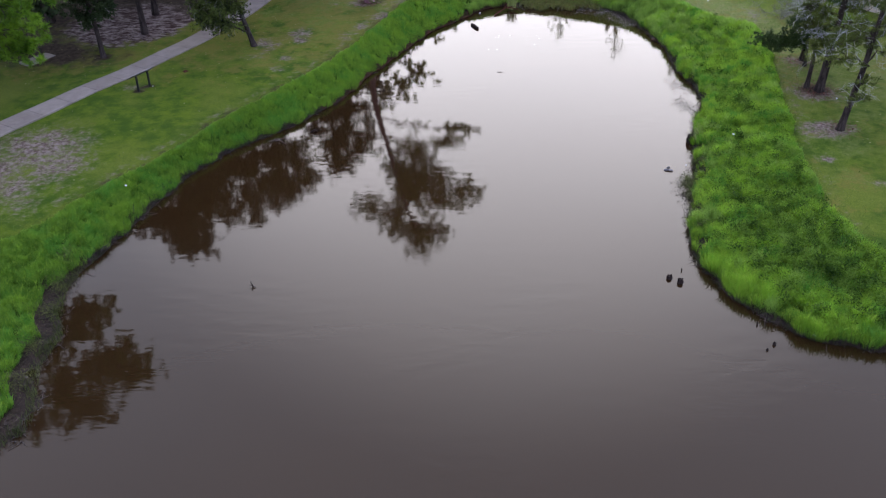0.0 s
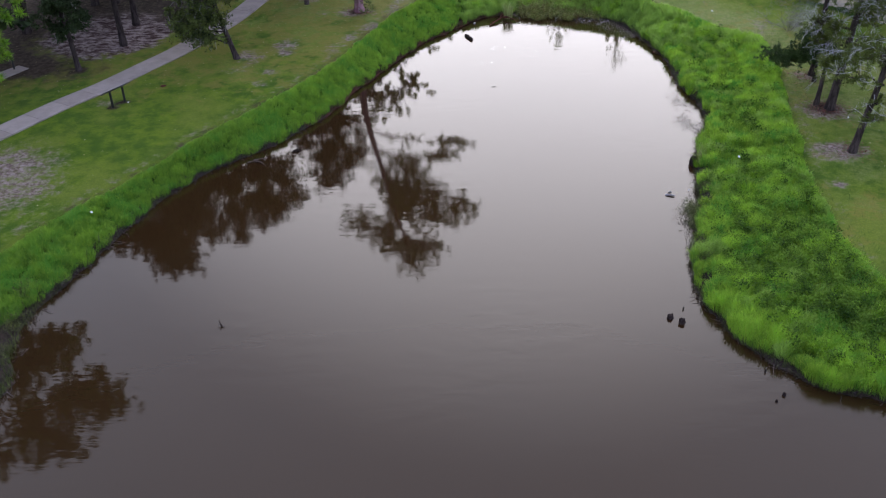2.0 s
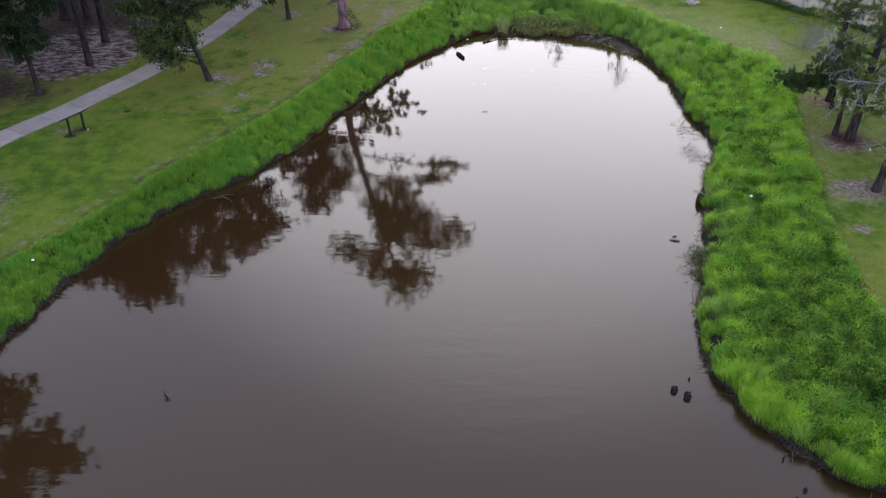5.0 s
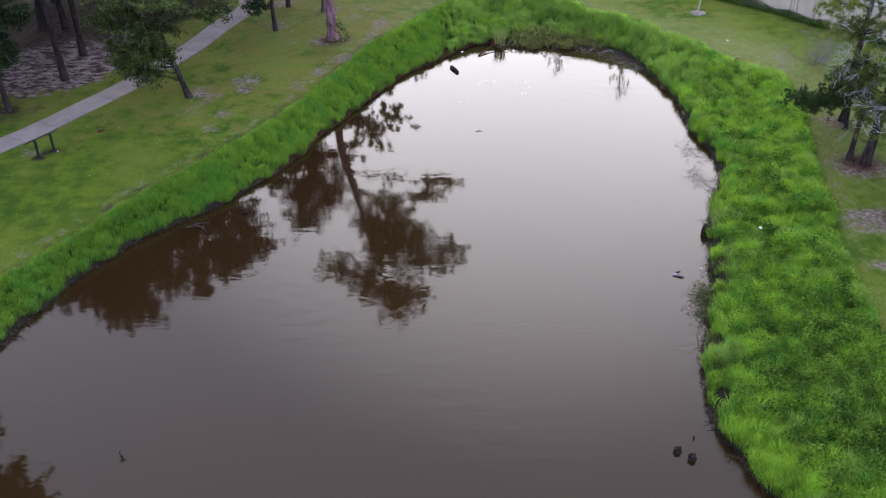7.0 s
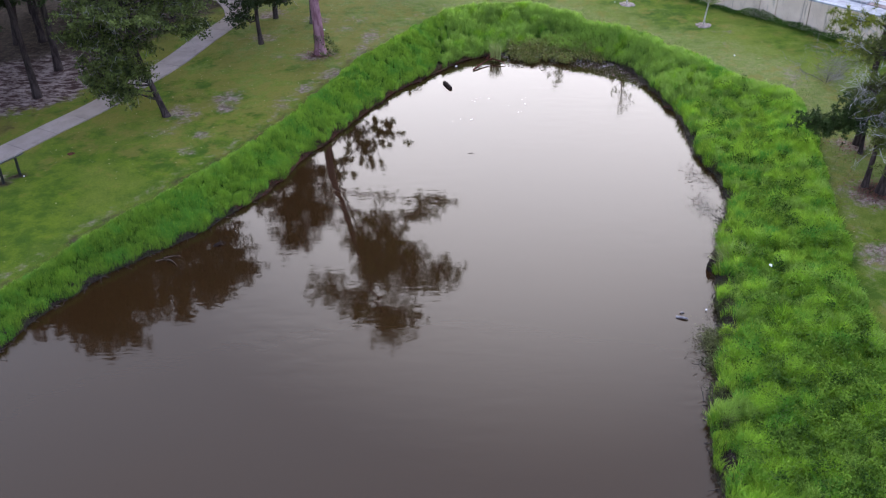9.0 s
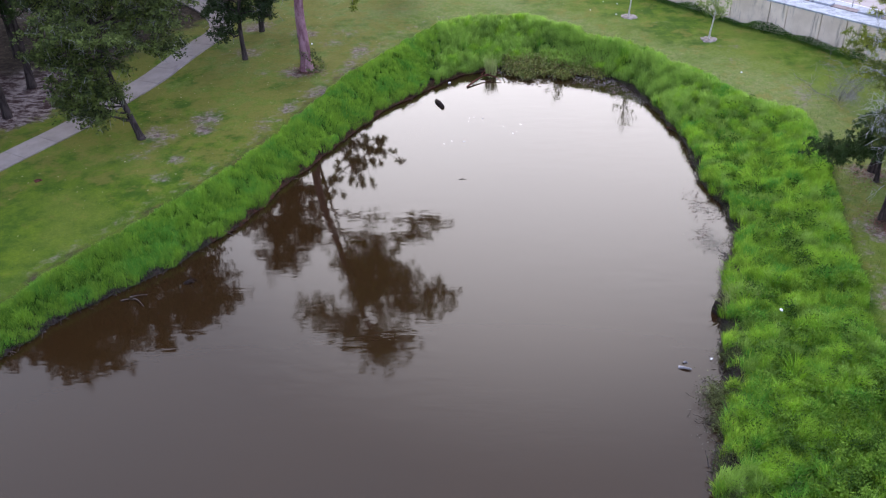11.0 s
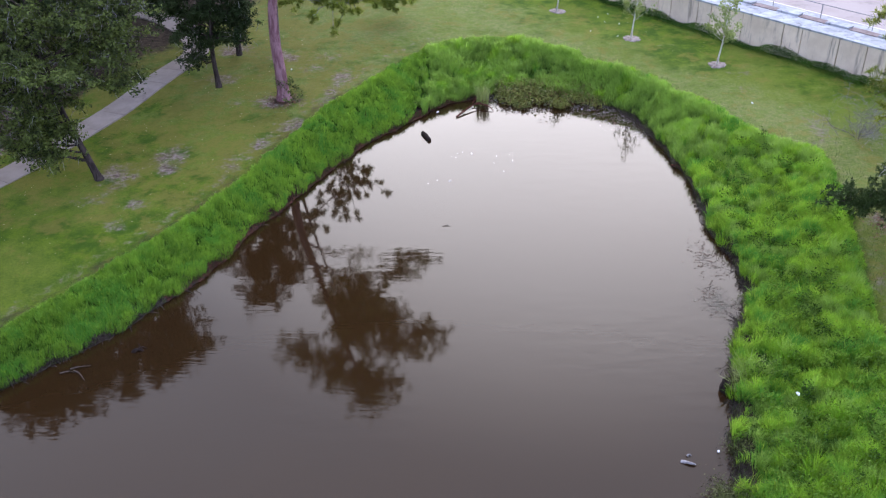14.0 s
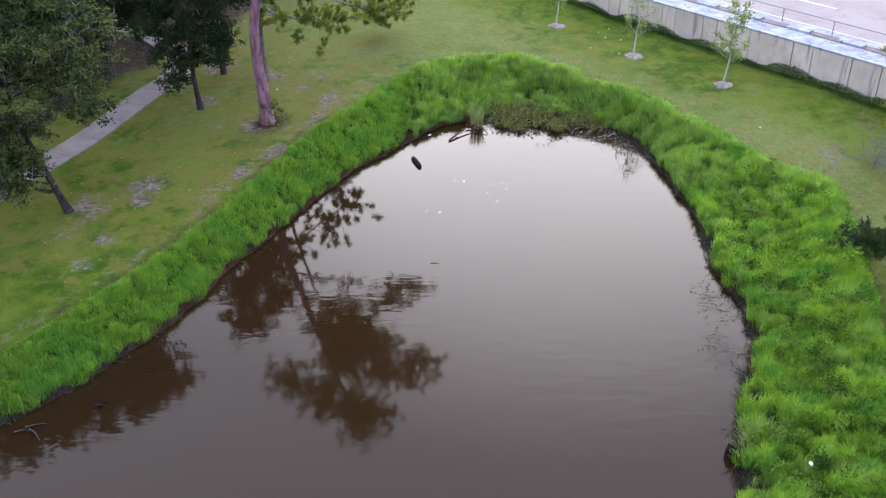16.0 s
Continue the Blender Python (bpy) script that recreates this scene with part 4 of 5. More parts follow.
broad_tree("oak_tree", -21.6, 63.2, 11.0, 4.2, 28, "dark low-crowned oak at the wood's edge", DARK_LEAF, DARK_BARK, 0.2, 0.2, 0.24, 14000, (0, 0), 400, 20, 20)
# these two pines' unseen high crowns are widened to shade the ground below
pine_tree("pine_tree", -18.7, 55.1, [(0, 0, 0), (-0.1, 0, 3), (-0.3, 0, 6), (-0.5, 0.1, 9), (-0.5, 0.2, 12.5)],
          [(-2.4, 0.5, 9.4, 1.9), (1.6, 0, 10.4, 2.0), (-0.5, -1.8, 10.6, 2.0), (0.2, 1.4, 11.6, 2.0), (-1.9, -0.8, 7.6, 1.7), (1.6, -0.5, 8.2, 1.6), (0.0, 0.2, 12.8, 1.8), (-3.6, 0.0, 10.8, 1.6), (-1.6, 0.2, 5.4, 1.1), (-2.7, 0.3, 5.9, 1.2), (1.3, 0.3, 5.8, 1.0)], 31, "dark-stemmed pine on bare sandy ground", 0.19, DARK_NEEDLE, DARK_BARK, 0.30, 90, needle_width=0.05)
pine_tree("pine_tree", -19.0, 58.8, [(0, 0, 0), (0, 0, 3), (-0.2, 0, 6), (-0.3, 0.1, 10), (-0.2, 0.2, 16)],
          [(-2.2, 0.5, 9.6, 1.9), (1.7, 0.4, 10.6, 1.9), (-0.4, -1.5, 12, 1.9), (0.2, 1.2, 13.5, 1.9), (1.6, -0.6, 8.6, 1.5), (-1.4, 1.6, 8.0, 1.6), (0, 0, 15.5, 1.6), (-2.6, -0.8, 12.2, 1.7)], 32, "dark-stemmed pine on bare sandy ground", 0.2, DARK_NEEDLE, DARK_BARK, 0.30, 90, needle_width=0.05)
# the bright pine whose crown leans over the near bank
pine_tree("pine_tree", -22.7, 36.2, [(0, 0, 0), (0.2, 0, 3), (0.5, 0, 6), (0.8, 0, 9), (1.0, 0, 12)],
          [(4.3, 0.4, 6.8, 1.4), (6.3, -0.6, 8.8, 1.6), (5.2, 0.2, 9.8, 1.9), (5.1, 0.6, 6.0, 1.0), (6.6, 0.2, 9.8, 1.3), (4.2, -1.4, 11.6, 1.6), (3.2, -0.8, 10.8, 1.7), (3.4, 0.8, 8.2, 1.7), (2.0, 0.5, 12.4, 1.6), (1.0, -0.4, 13.2, 1.3), (-1.5, 0.6, 10, 1.7), (-2.5, -0.5, 8, 1.7),
           (0.5, 1.6, 9.0, 1.7), (0.8, -1.8, 8.0, 1.7), (3.0, -1.2, 6.6, 1.5)], 33, "bright green pine on the bank with full crown", 0.24, BRIGHT_NEEDLE, DARK_BARK, 0.27, 20, needles=62, needle_width=0.036, share=0.42)
# the pines with bare grey branches on the other bank
pine_tree("pine_tree", 19.6, 40.1, [(0, 0, 0), (0.22, 0.05, 1.5), (0.5, 0.1, 3.4), (0.7, 0.1, 6), (0.8, 0.2, 9), (0.9, 0.2, 10.5)],
          [(0.35, 0.1, 2.5, 0.35), (0.45, -0.1, 1.9, 0.28), (-0.9, 0.3, 3.9, 0.8), (1.8, -0.4, 3.7, 0.8), (0.6, 0.6, 4.6, 0.9), (-1.2, -0.4, 5.4, 1.0), (2.0, 0.8, 5.2, 1.0), (2.6, 0.0, 6.4, 1.1), (0.0, -0.8, 6.8, 1.1), (-1.0, 0.6, 7.4, 1.1), (1.4, 0.8, 8.2, 1.2), (0.6, 0.2, 9.8, 1.2)],
          41, "dark pine with olive needles and bare grey branches", 0.18, OLIVE_NEEDLE, BROWN_BARK, 0.20, 150, 40, needle_width=0.032, flat=0.35)
pine_tree("pine_tree", 20.35, 45.0, [(0, 0, 0), (0.12, 0, 1.8), (0.25, 0.1, 3.6), (0.4, 0.1, 6), (0.4, 0.2, 9), (0.5, 0.2, 11)],
          [(-0.3, -0.9, 3.2, 0.8), (-1.4, -0.7, 2.9, 0.7), (-0.9, 0.3, 3.6, 0.8), (1.2, -0.9, 3.4, 0.7), (-1.1, -0.3, 4.4, 0.9), (1.5, 0.2, 4.8, 1.0), (0.2, -1.0, 5.6, 1.0), (-1.5, 0.4, 6.2, 1.0), (1.9, 0.6, 6.6, 1.1), (-0.8, -0.8, 7.6, 1.1), (1.4, -0.5, 8.2, 1.2), (0.2, 0.8, 9.4, 1.2), (0.4, 0.0, 10.8, 1.1)],
          42, "dark pine with olive needles and bare grey branches", 0.23, OLIVE_NEEDLE, BROWN_BARK, 0.20, 170, 50, needle_width=0.032, flat=0.35)
pine_tree("pine_tree", 19.85, 45.5, [(0, 0, 0), (0.05, 0, 1.6), (0.05, 0.1, 2.8), (-0.3, 0.1, 4.4)],
          [(-0.7, 0.2, 4.2, 0.3)], 44, "thin forked dead stem beside a pine", 0.13, OLIVE_NEEDLE, BROWN_BARK, 0.16, 12, 16)
pine_tree("pine_tree", 20.9, 49.2, [(0, 0, 0), (0.05, 0, 1.8), (0.0, 0.1, 3.6), (0.1, 0.1, 6), (0.2, 0.2, 9), (0.2, 0.2, 11.5)],
          [(-1.0, 0.2, 4.6, 0.8), (1.2, -0.6, 4.4, 0.8), (-1.5, -0.3, 5.8, 1.0), (1.5, 0.5, 6.2, 1.0), (-0.3, 1.0, 6.8, 1.1), (-1.3, 0.5, 7.6, 1.2), (0.9, -0.7, 8.2, 1.2), (-0.9, -0.5, 9.4, 1.3), (1.0, 0.4, 10.4, 1.2), (-0.2, 0.2, 11.4, 1.1)],
          43, "olive-green pine with bare grey branches above a dark shrub", 0.18, SUNNY_NEEDLE, BROWN_BARK, 0.22, 170, 50, needle_width=0.032, flat=0.4)
pine_tree("cedar_tree", 20.7, 48.3, [(0, 0, 0), (-0.05, 0, 1.0), (-0.1, 0, 2.2), (-0.2, 0, 3.2)],
          [(-0.7, 0.0, 1.9, 0.8), (-1.7, -0.2, 1.9, 0.65), (-2.6, -0.3, 1.6, 0.5), (0.3, 0.4, 2.4, 0.7), (-0.4, -0.4, 2.8, 0.7), (0.6, -0.3, 1.7, 0.6)],
          45, "dark spreading evergreen shrub below the pines", 0.10, DARK_NEEDLE, DARK_BARK, 0.15, 240, needle_width=0.03)


def bare_shrub(x, y, tall, seed):
    """A leafless grey shrub: upright stems that fork into a haze of twigs."""
    rng = np.random.default_rng(seed)
    root = tagged(empty("bare_shrub", x, y, height_at(x, y) - 0.05), "leafless grey shrub with a haze of fine twigs", "shrub")
    stems, ends = [], []
    for k in range(9):
        a = k * 2.4
        pts = branch((0.1 * math.cos(a), 0.1 * math.sin(a), 0), (0.6 * math.cos(a), 0.6 * math.sin(a), 1), tall * rng.uniform(0.6, 1.0), rng, 7, 0, 0.6)
        stems.append(tube_arrays(pts, 0.012 * np.linspace(1, 0.4, 8), 4))
        ends += list(pts[2:])
    v, q = joined(stems)
    part("stem", mesh_of("stem", v, [q], GREY_BARK, True), None, root)
    v, q = bare_twigs(np.array(ends)[rng.integers(0, len(ends), 260)], rng, 0.75, 0.005, 7)
    tagged(part("twig_haze", mesh_of("twig_haze", v, [q], GREY_TWIG), None, root, "fine pale grey twigs"), kind="stuff")


bare_shrub(21.9, 56.2, 2.9, 46)


def make_sapling(x, y, tall, seed, full=700):
    rng = np.random.default_rng(seed)
    trunk = branch((0, 0, 0), (0.10, 0.02, 1), tall * 0.93, rng, 9, 0, 0.08)
    limbs = []
    for k in range(13):
        s = 0.24 + 0.7 * k / 13
        i = min(int(s * 9), 8)
        at = trunk[i] + (trunk[i + 1] - trunk[i]) * (s * 9 - i)
        a = k * 2.4
        limbs.append((branch(at, (math.cos(a), math.sin(a), 0.9), 1.0 * (1.2 - s) + 0.38, rng, 5, 0, 0.3), 0.014))
    wood, tips = grow(rng, trunk, limbs, 0.045, 0.2, 0.3, 0.005)
    low = tips[(tips[:, 2] < 0.45 * tall) & (tips[:, 0] < 0.35)]
    at = np.concatenate([tips[rng.integers(0, len(tips), full)], low[rng.integers(0, len(low), 420)]])
    pick = at + rng.normal(size=at.shape) * 0.09
    root = finish_tree("sapling", x, y, wood, leaves(pick, 0.12, rng, 0.7), PALE_BARK, SAPLING_LEAF, "young pale-stemmed sapling with sparse leaves in a mulch ring")
    bm = bmesh.new()
    bmesh.ops.create_cone(bm, cap_ends=True, segments=22, radius1=0.62, radius2=0.42, depth=0.09, matrix=Matrix.Translation((0, 0, 0.04)))
    for v in bm.verts:
        v.co += Vector((rng.normal(), rng.normal(), 0)) * 0.05
    part("mulch_ring", bm, MULCH, root, "pale ring of mulch", True)


make_sapling(17.6, 64.9, 4.8, 51, 1500)
make_sapling(13.6, 68.6, 4.6, 52, 420)
make_sapling(9.8, 73.6, 4.4, 53, 800)


# the wood beyond the path, and unseen trees that shade the lawn: a few trees, repeated
def make_wood():
    rng = np.random.default_rng(8)
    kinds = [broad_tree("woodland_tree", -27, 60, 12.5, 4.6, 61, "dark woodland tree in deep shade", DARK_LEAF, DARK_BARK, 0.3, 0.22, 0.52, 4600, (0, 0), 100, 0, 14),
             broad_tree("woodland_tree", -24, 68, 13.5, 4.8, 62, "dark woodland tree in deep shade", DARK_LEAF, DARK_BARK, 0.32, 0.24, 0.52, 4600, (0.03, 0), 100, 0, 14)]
    # the first four are added, out of view, to darken the left lawn
    spots = [(-28.5, 43.5), (-26.2, 47.6), (-29.5, 38.5), (-32, 48.5), (-27, 53), (-25.5, 57.5), (-23, 63), (-29.5, 47.5), (-20, 75), (-28, 73), (-14, 78), (-23, 81), (-16, 87), (-9, 83), (-4, 90),
             (30, 46), (27, 38), (28, 53), (-30, 40), (-30, 66)]
    for k, (x, y) in enumerate(spots):
        m = pose(x, y, height_at(x, y) - 0.05, 0, 0, rng.uniform(0, 360))
        copy_thing(kinds[k % 2], m)


make_wood()


# ---- the bank: tall grass and weeds ----
def scatter(n, rng, x0, x1, y0, y1, test):
    x, y = rng.uniform(x0, x1, n), rng.uniform(y0, y1, n)
    ok = test(x, y, looked_up(SHORE_GRID, x, y), looked_up(OUTER_GRID, x, y))
    return x[ok], y[ok]


def lumps(x, y):
    """Tussocks: 0 to 1, a patchy height."""
    u = np.sin(1.9 * x + 1.3 * np.sin(0.9 * y)) * np.sin(2.1 * y + 1.1 * np.sin(1.3 * x)) + 0.6 * np.sin(4.3 * x - 1.7 * y) * np.sin(3.7 * y + 2.2 * x)
    return np.clip(0.5 + 0.35 * u, 0, 1)


def weedy(x, y):
    """Where broad-leaved weeds crowd out the grass on the near point."""
    return np.exp(-(((x - 14.4) / 2.6) ** 2 + ((y - 30) / 4.5) ** 2))


HOLLOWS = [(13.65, 42.6), (14.4, 46.1), (13.6, 43.8), (13.7, 41.5), (12.45, 39.5), (12.0, 36.9), (12.3, 37.7), (10.5, 30.4), (14.3, 48.9), (14.2, 51.8), (10.9, 33.0)]


def hollow(x, y):
    """Small black inlets in the bank, where no grass stands."""
    return np.max([np.exp(-(((x - hx) / 0.34) ** 2 + ((y - hy) / 0.42) ** 4)) for hx, hy in HOLLOWS], axis=0)


CHANCE = np.random.default_rng(44).random((4, 64, 64))


def tussocks(x, y, size):
    """The domed tussock that each place belongs to: its rise there, 0 to 1, the way out from its middle, and a number of its own."""
    cx, cy = np.floor(x / size).astype(int), np.floor(y / size).astype(int)
    best, ux, uy, own = np.full(len(x), 9.0), np.zeros(len(x)), np.zeros(len(x)), np.zeros(len(x))
    for i in (-1, 0, 1):
        for j in (-1, 0, 1):
            k, m = (cx + i) % 64, (cy + j) % 64
            r = size * (0.45 + 0.45 * CHANCE[2, k, m])
            dx = (x - (cx + i + 0.1 + 0.8 * CHANCE[0, k, m]) * size) / r
            dy = (y - (cy + j + 0.1 + 0.8 * CHANCE[1, k, m]) * size) / r
            q = dx * dx + dy * dy
            hit = q < best
            best, ux, uy, own = np.where(hit, q, best), np.where(hit, dx, ux), np.where(hit, dy, uy), np.where(hit, CHANCE[3, k, m], own)
    return np.clip(1 - best, 0, 1), ux, uy, own


def fine_blades(roots, length, width, lean, rng, curl):
    """Slim bent blades: one folded kite each, from root to tip."""
    n = len(roots)
    length, width = length[:, None], width[:, None]
    a, b = rng.uniform(0, 2 * np.pi, n), rng.uniform(0, 2 * np.pi, n)
    side = np.stack([np.cos(a), np.sin(a), np.zeros(n)], 1) * width / 2
    push = np.stack([np.cos(b), np.sin(b), np.zeros(n)], 1) * rng.uniform(0.1, 1.0, n)[:, None] * curl + lean
    mid = roots + length * (np.array([0, 0, 0.58]) + 0.26 * push)
    tip = roots + length * (np.array([0, 0, 0.90]) + 0.85 * push)
    v = np.stack([roots, mid + side, tip, mid - side], 1).reshape(-1, 3)
    return v, np.arange(n)[:, None] * 4 + np.array([[0, 1, 2, 3]])


def bank_sward(name, material, label, per_metre, seed, chosen, size, low, high, width=0.026, lean=0.45, depth=1.1):
    """Soft grass in domed tussocks, each with a colour and a lean of its own, on wider swells; short between them, with
    shade painted dark there.
    """
    rng = np.random.default_rng(seed)
    x, y = scatter(int(per_metre * 44 * 53), rng, -20, 24, 19, 72, lambda x, y, d, o: (d > 0.00 + 0.02 * (x > 5) + 0.74 * mud_flat(x, y) + 0.12 * np.sin(3.1 * x + 2.3 * y) * np.sin(1.7 * y - 0.9 * x)) & (o < GRASS_EDGE(x)) & (rng.random(len(x)) > 0.7 * weedy(x, y)) & (rng.random(len(x)) > 1.5 * hollow(x, y)) & (rng.random(len(x)) > 0.45 * smooth(36, 60, y)))
    dome, ux, uy, own = tussocks(x, y, size)
    pick = chosen(x, y, own) & (rng.random(len(x)) < 0.30 + 0.70 * smooth(0.0, 0.4, dome))
    x, y, dome, ux, uy, own = (v[pick] for v in (x, y, dome, ux, uy, own))
    swell, _, _, wide_own = tussocks(x * 0.9 + 7, y + 3, size * 2.7)
    n, o = len(x), looked_up(OUTER_GRID, x, y)
    # the rim towards the far lawn stands taller and paler
    rim = np.exp(-(((o + 0.5) / 0.4) ** 2)) * smooth(5, 9, x) * smooth(40, 48, y)
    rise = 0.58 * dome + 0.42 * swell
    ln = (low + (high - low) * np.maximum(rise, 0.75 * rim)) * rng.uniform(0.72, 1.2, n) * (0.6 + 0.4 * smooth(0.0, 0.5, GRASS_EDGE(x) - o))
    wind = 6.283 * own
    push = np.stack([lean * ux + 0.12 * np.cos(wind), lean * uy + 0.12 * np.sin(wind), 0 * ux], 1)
    # shade put into the colour: dark low between tussocks, pale on their tops
    shade_tone = np.clip(0.36 - 0.60 * depth + (0.12 - 0.26 * smooth(52, 38, y)) * (x < 1) + depth * rise + 0.30 * own + 0.22 * wide_own + 0.75 * rim + rng.normal(0, 0.07, n), 0, 1)
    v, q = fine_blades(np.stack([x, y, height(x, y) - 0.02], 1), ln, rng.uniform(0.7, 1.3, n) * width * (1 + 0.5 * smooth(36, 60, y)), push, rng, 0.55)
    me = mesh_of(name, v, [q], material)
    me.attributes.new("shade_tone", "FLOAT", "POINT").data.foreach_set("value", np.repeat(shade_tone, 4).astype(np.float32))
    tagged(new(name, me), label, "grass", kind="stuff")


def paleness(x, y):
    return np.clip(smooth(50, 66, y + 0.15 * x) * 0.75 + 0.12 + 0.2 * np.sin(0.8 * x) * np.sin(0.6 * y), 0, 1)


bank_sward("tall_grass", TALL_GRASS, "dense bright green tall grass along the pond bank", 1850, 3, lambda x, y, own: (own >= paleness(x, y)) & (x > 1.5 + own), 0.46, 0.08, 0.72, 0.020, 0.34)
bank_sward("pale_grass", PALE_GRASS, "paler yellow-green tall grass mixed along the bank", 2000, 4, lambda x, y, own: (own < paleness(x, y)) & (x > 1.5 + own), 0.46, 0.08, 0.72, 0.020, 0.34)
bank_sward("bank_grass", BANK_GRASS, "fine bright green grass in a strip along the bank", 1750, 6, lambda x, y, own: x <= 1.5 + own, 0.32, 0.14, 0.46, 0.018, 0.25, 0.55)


def weeds():
    """Leafy mounds on the near point."""
    rng = np.random.default_rng(5)
    x, y = scatter(6200, rng, 9, 21, 22, 56, lambda x, y, d, o: (d > 0.6) & (o < -0.3) & (rng.random(len(x)) < 0.10 + 0.14 * smooth(54, 46, y) + 1.0 * weedy(x, y)))
    at = []
    for mx, my, mz in zip(x, y, height(x, y)):
        tall, n = rng.uniform(0.30, 0.75), int(rng.uniform(30, 80))
        p = rng.normal(size=(n, 3)) * [0.13, 0.13, 0.12 * tall + 0.04] + [mx, my, mz + tall * 0.75]
        at.append(p)
    v, q = leaves(np.concatenate(at), 0.085, rng, 0.6, 0.3)
    tagged(new("bank_weeds", mesh_of("bank_weeds", v, [q], WEED_LEAF)), "dark broad-leaved weeds crowding the grassy point", "weeds", kind="stuff")


weeds()


# ---- things on the lawn ----
def make_sign():
    """A low panel on two posts that faces the footpath."""
    x, y = -16.4, 46.45
    root = tagged(empty("park_sign", x, y, height_at(x, y), 61), "low black-framed information panel on two posts beside the path", "sign")
    for px in (-0.42, 0.42):
        bm = bmesh.new()
        box(bm, (0.09, 0.09, 0.92), (px, 0, 0.41), None, 0.008)
        part("post", bm, BLACK_METAL, root)
    tilt = Matrix.Rotation(radians(-29), 4, "X")
    bm = bmesh.new()
    box(bm, (1.55, 0.62, 0.035), (0, 0.04, 0.89), tilt, 0.008)
    frame_part = part("frame", bm, BLACK_METAL, root)
    bm = bmesh.new()
    box(bm, (1.45, 0.54, 0.010), Vector((0, 0.04, 0.89)) + tilt @ Vector((0, 0, 0.021)), tilt)
    part("panel", bm, SIGN_FACE, frame_part, "weathered grey panel face")


make_sign()


def slab_with_post():
    x, y = -24.0, 51.0
    root = tagged(empty("bench_slab", x, y, height_at(x, y), 58), "pale concrete pad with a short post in shaded grass", "concrete pad")
    bm = bmesh.new()
    box(bm, (1.9, 0.9, 0.16), (0, 0, 0.0), None, 0.02)
    part("pad", bm, PATH_CONCRETE, root)
    bm = bmesh.new()
    box(bm, (0.07, 0.07, 0.6), (0.4, 0.1, 0.35), None, 0.006)
    part("post", bm, BLACK_METAL, root)


slab_with_post()


def lumpy(bm, seed, amount):
    rng = np.random.default_rng(seed)
    for v in bm.verts:
        v.co += Vector(rng.normal(size=3)) * amount


def make_stump(x, y, r, tall, seed, label="black rotten stump standing in the water"):
    bm = bmesh.new()
    rings = []
    rng = np.random.default_rng(seed)
    for k, (z, s) in enumerate(((-0.5, 1.25), (0.0, 1.08), (tall * 0.5, 0.95), (tall * 0.9, 0.85), (tall, 0.62))):
        rings.append([bm.verts.new((r * s * math.cos(a) * rng.uniform(0.8, 1.15), r * s * math.sin(a) * rng.uniform(0.8, 1.15), z + rng.uniform(-0.03, 0.03))) for a in np.arange(11) * 2 * math.pi / 11])
    for a, b in zip(rings, rings[1:]):
        for i in range(11):
            bm.faces.new((a[i], a[(i + 1) % 11], b[(i + 1) % 11], b[i]))
    mid = bm.verts.new((0, 0, tall * 0.72))
    for i in range(11):
        bm.faces.new((rings[-1][i], rings[-1][(i + 1) % 11], mid))
    ob = part("stump", bm, WET_WOOD)
    ob.matrix_basis = pose(x, y, 0)
    tagged(ob, label, "stump", "stumps in the pond")


make_stump(8.68, 28.38, 0.115, 0.15, 1)
make_stump(9.03, 28.08, 0.125, 0.17, 2)
make_stump(9.27, 28.9, 0.025, 0.09, 3, "thin black stub standing in the water")
make_stump(11.14, 25.35, 0.03, 0.11, 4, "thin black stub standing in the water")
make_stump(11.38, 24.2, 0.06, 0.09, 5)
make_stump(11.04, 23.9, 0.04, 0.06, 6, "thin black stub standing in the water")
make_stump(12.42, 40.55, 0.17, 0.40, 7, "black rotten stump at the weedy water's edge")
make_stump(-1.0, 58.35, 0.16, 0.30, 8, "dark stump at the muddy water's edge")


def make_stick(name, x, y, z, pieces, material, label, category, base=0.04):
    """Bent tapering pieces: each a list of points about the thing's place."""
    root = tagged(empty(name, x, y, z), label, category)
    for k, (pts, r) in enumerate(pieces):
        v, q = tube_arrays(line_of(pts, 4), r * np.linspace(1, 0.35, (len(pts) - 1) * 4 + 1), 6)
        part("branch", mesh_of("branch", v, [q], material, True), None, root)
    return root


make_stick("twig", -7.35, 28.2, 0, [([(0, 0, -0.2), (0.02, 0, 0.06), (-0.06, 0.04, 0.17), (-0.01, 0.06, 0.24)], 0.026), ([(0.0, 0, 0.0), (0.10, -0.06, 0.05), (0.16, -0.08, 0.02)], 0.02), ([(0, 0, 0.05), (-0.12, 0.0, 0.10)], 0.015)], WET_WOOD, "dark crooked twig poking out of the water", "twig")
make_stick("driftwood", 10.66, 37.45, 0, [([(-0.18, 0.08, 0.0), (-0.04, 0.02, 0.04), (0.12, -0.05, 0.05), (0.20, -0.07, 0.03)], 0.06), ([(0.02, 0.28, 0.0), (0.08, 0.32, 0.03), (0.15, 0.30, 0.0)], 0.05)], GREY_TWIG, "dull grey waterlogged branch breaking the surface", "driftwood")
make_stick("driftwood", -8.3, 41.35, 0, [([(-0.1, 0.05, 0.02), (0.15, -0.12, 0.05), (0.42, -0.42, 0.01)], 0.03), ([(-0.25, 0.12, 0.03), (0.05, 0.2, 0.06), (0.35, 0.3, 0.02)], 0.028), ([(-0.5, -0.1, 0.03), (-0.25, -0.02, 0.05), (-0.05, -0.05, 0.03)], 0.026)], ROOT_WOOD, "grey dead branches lying at the muddy edge", "driftwood")
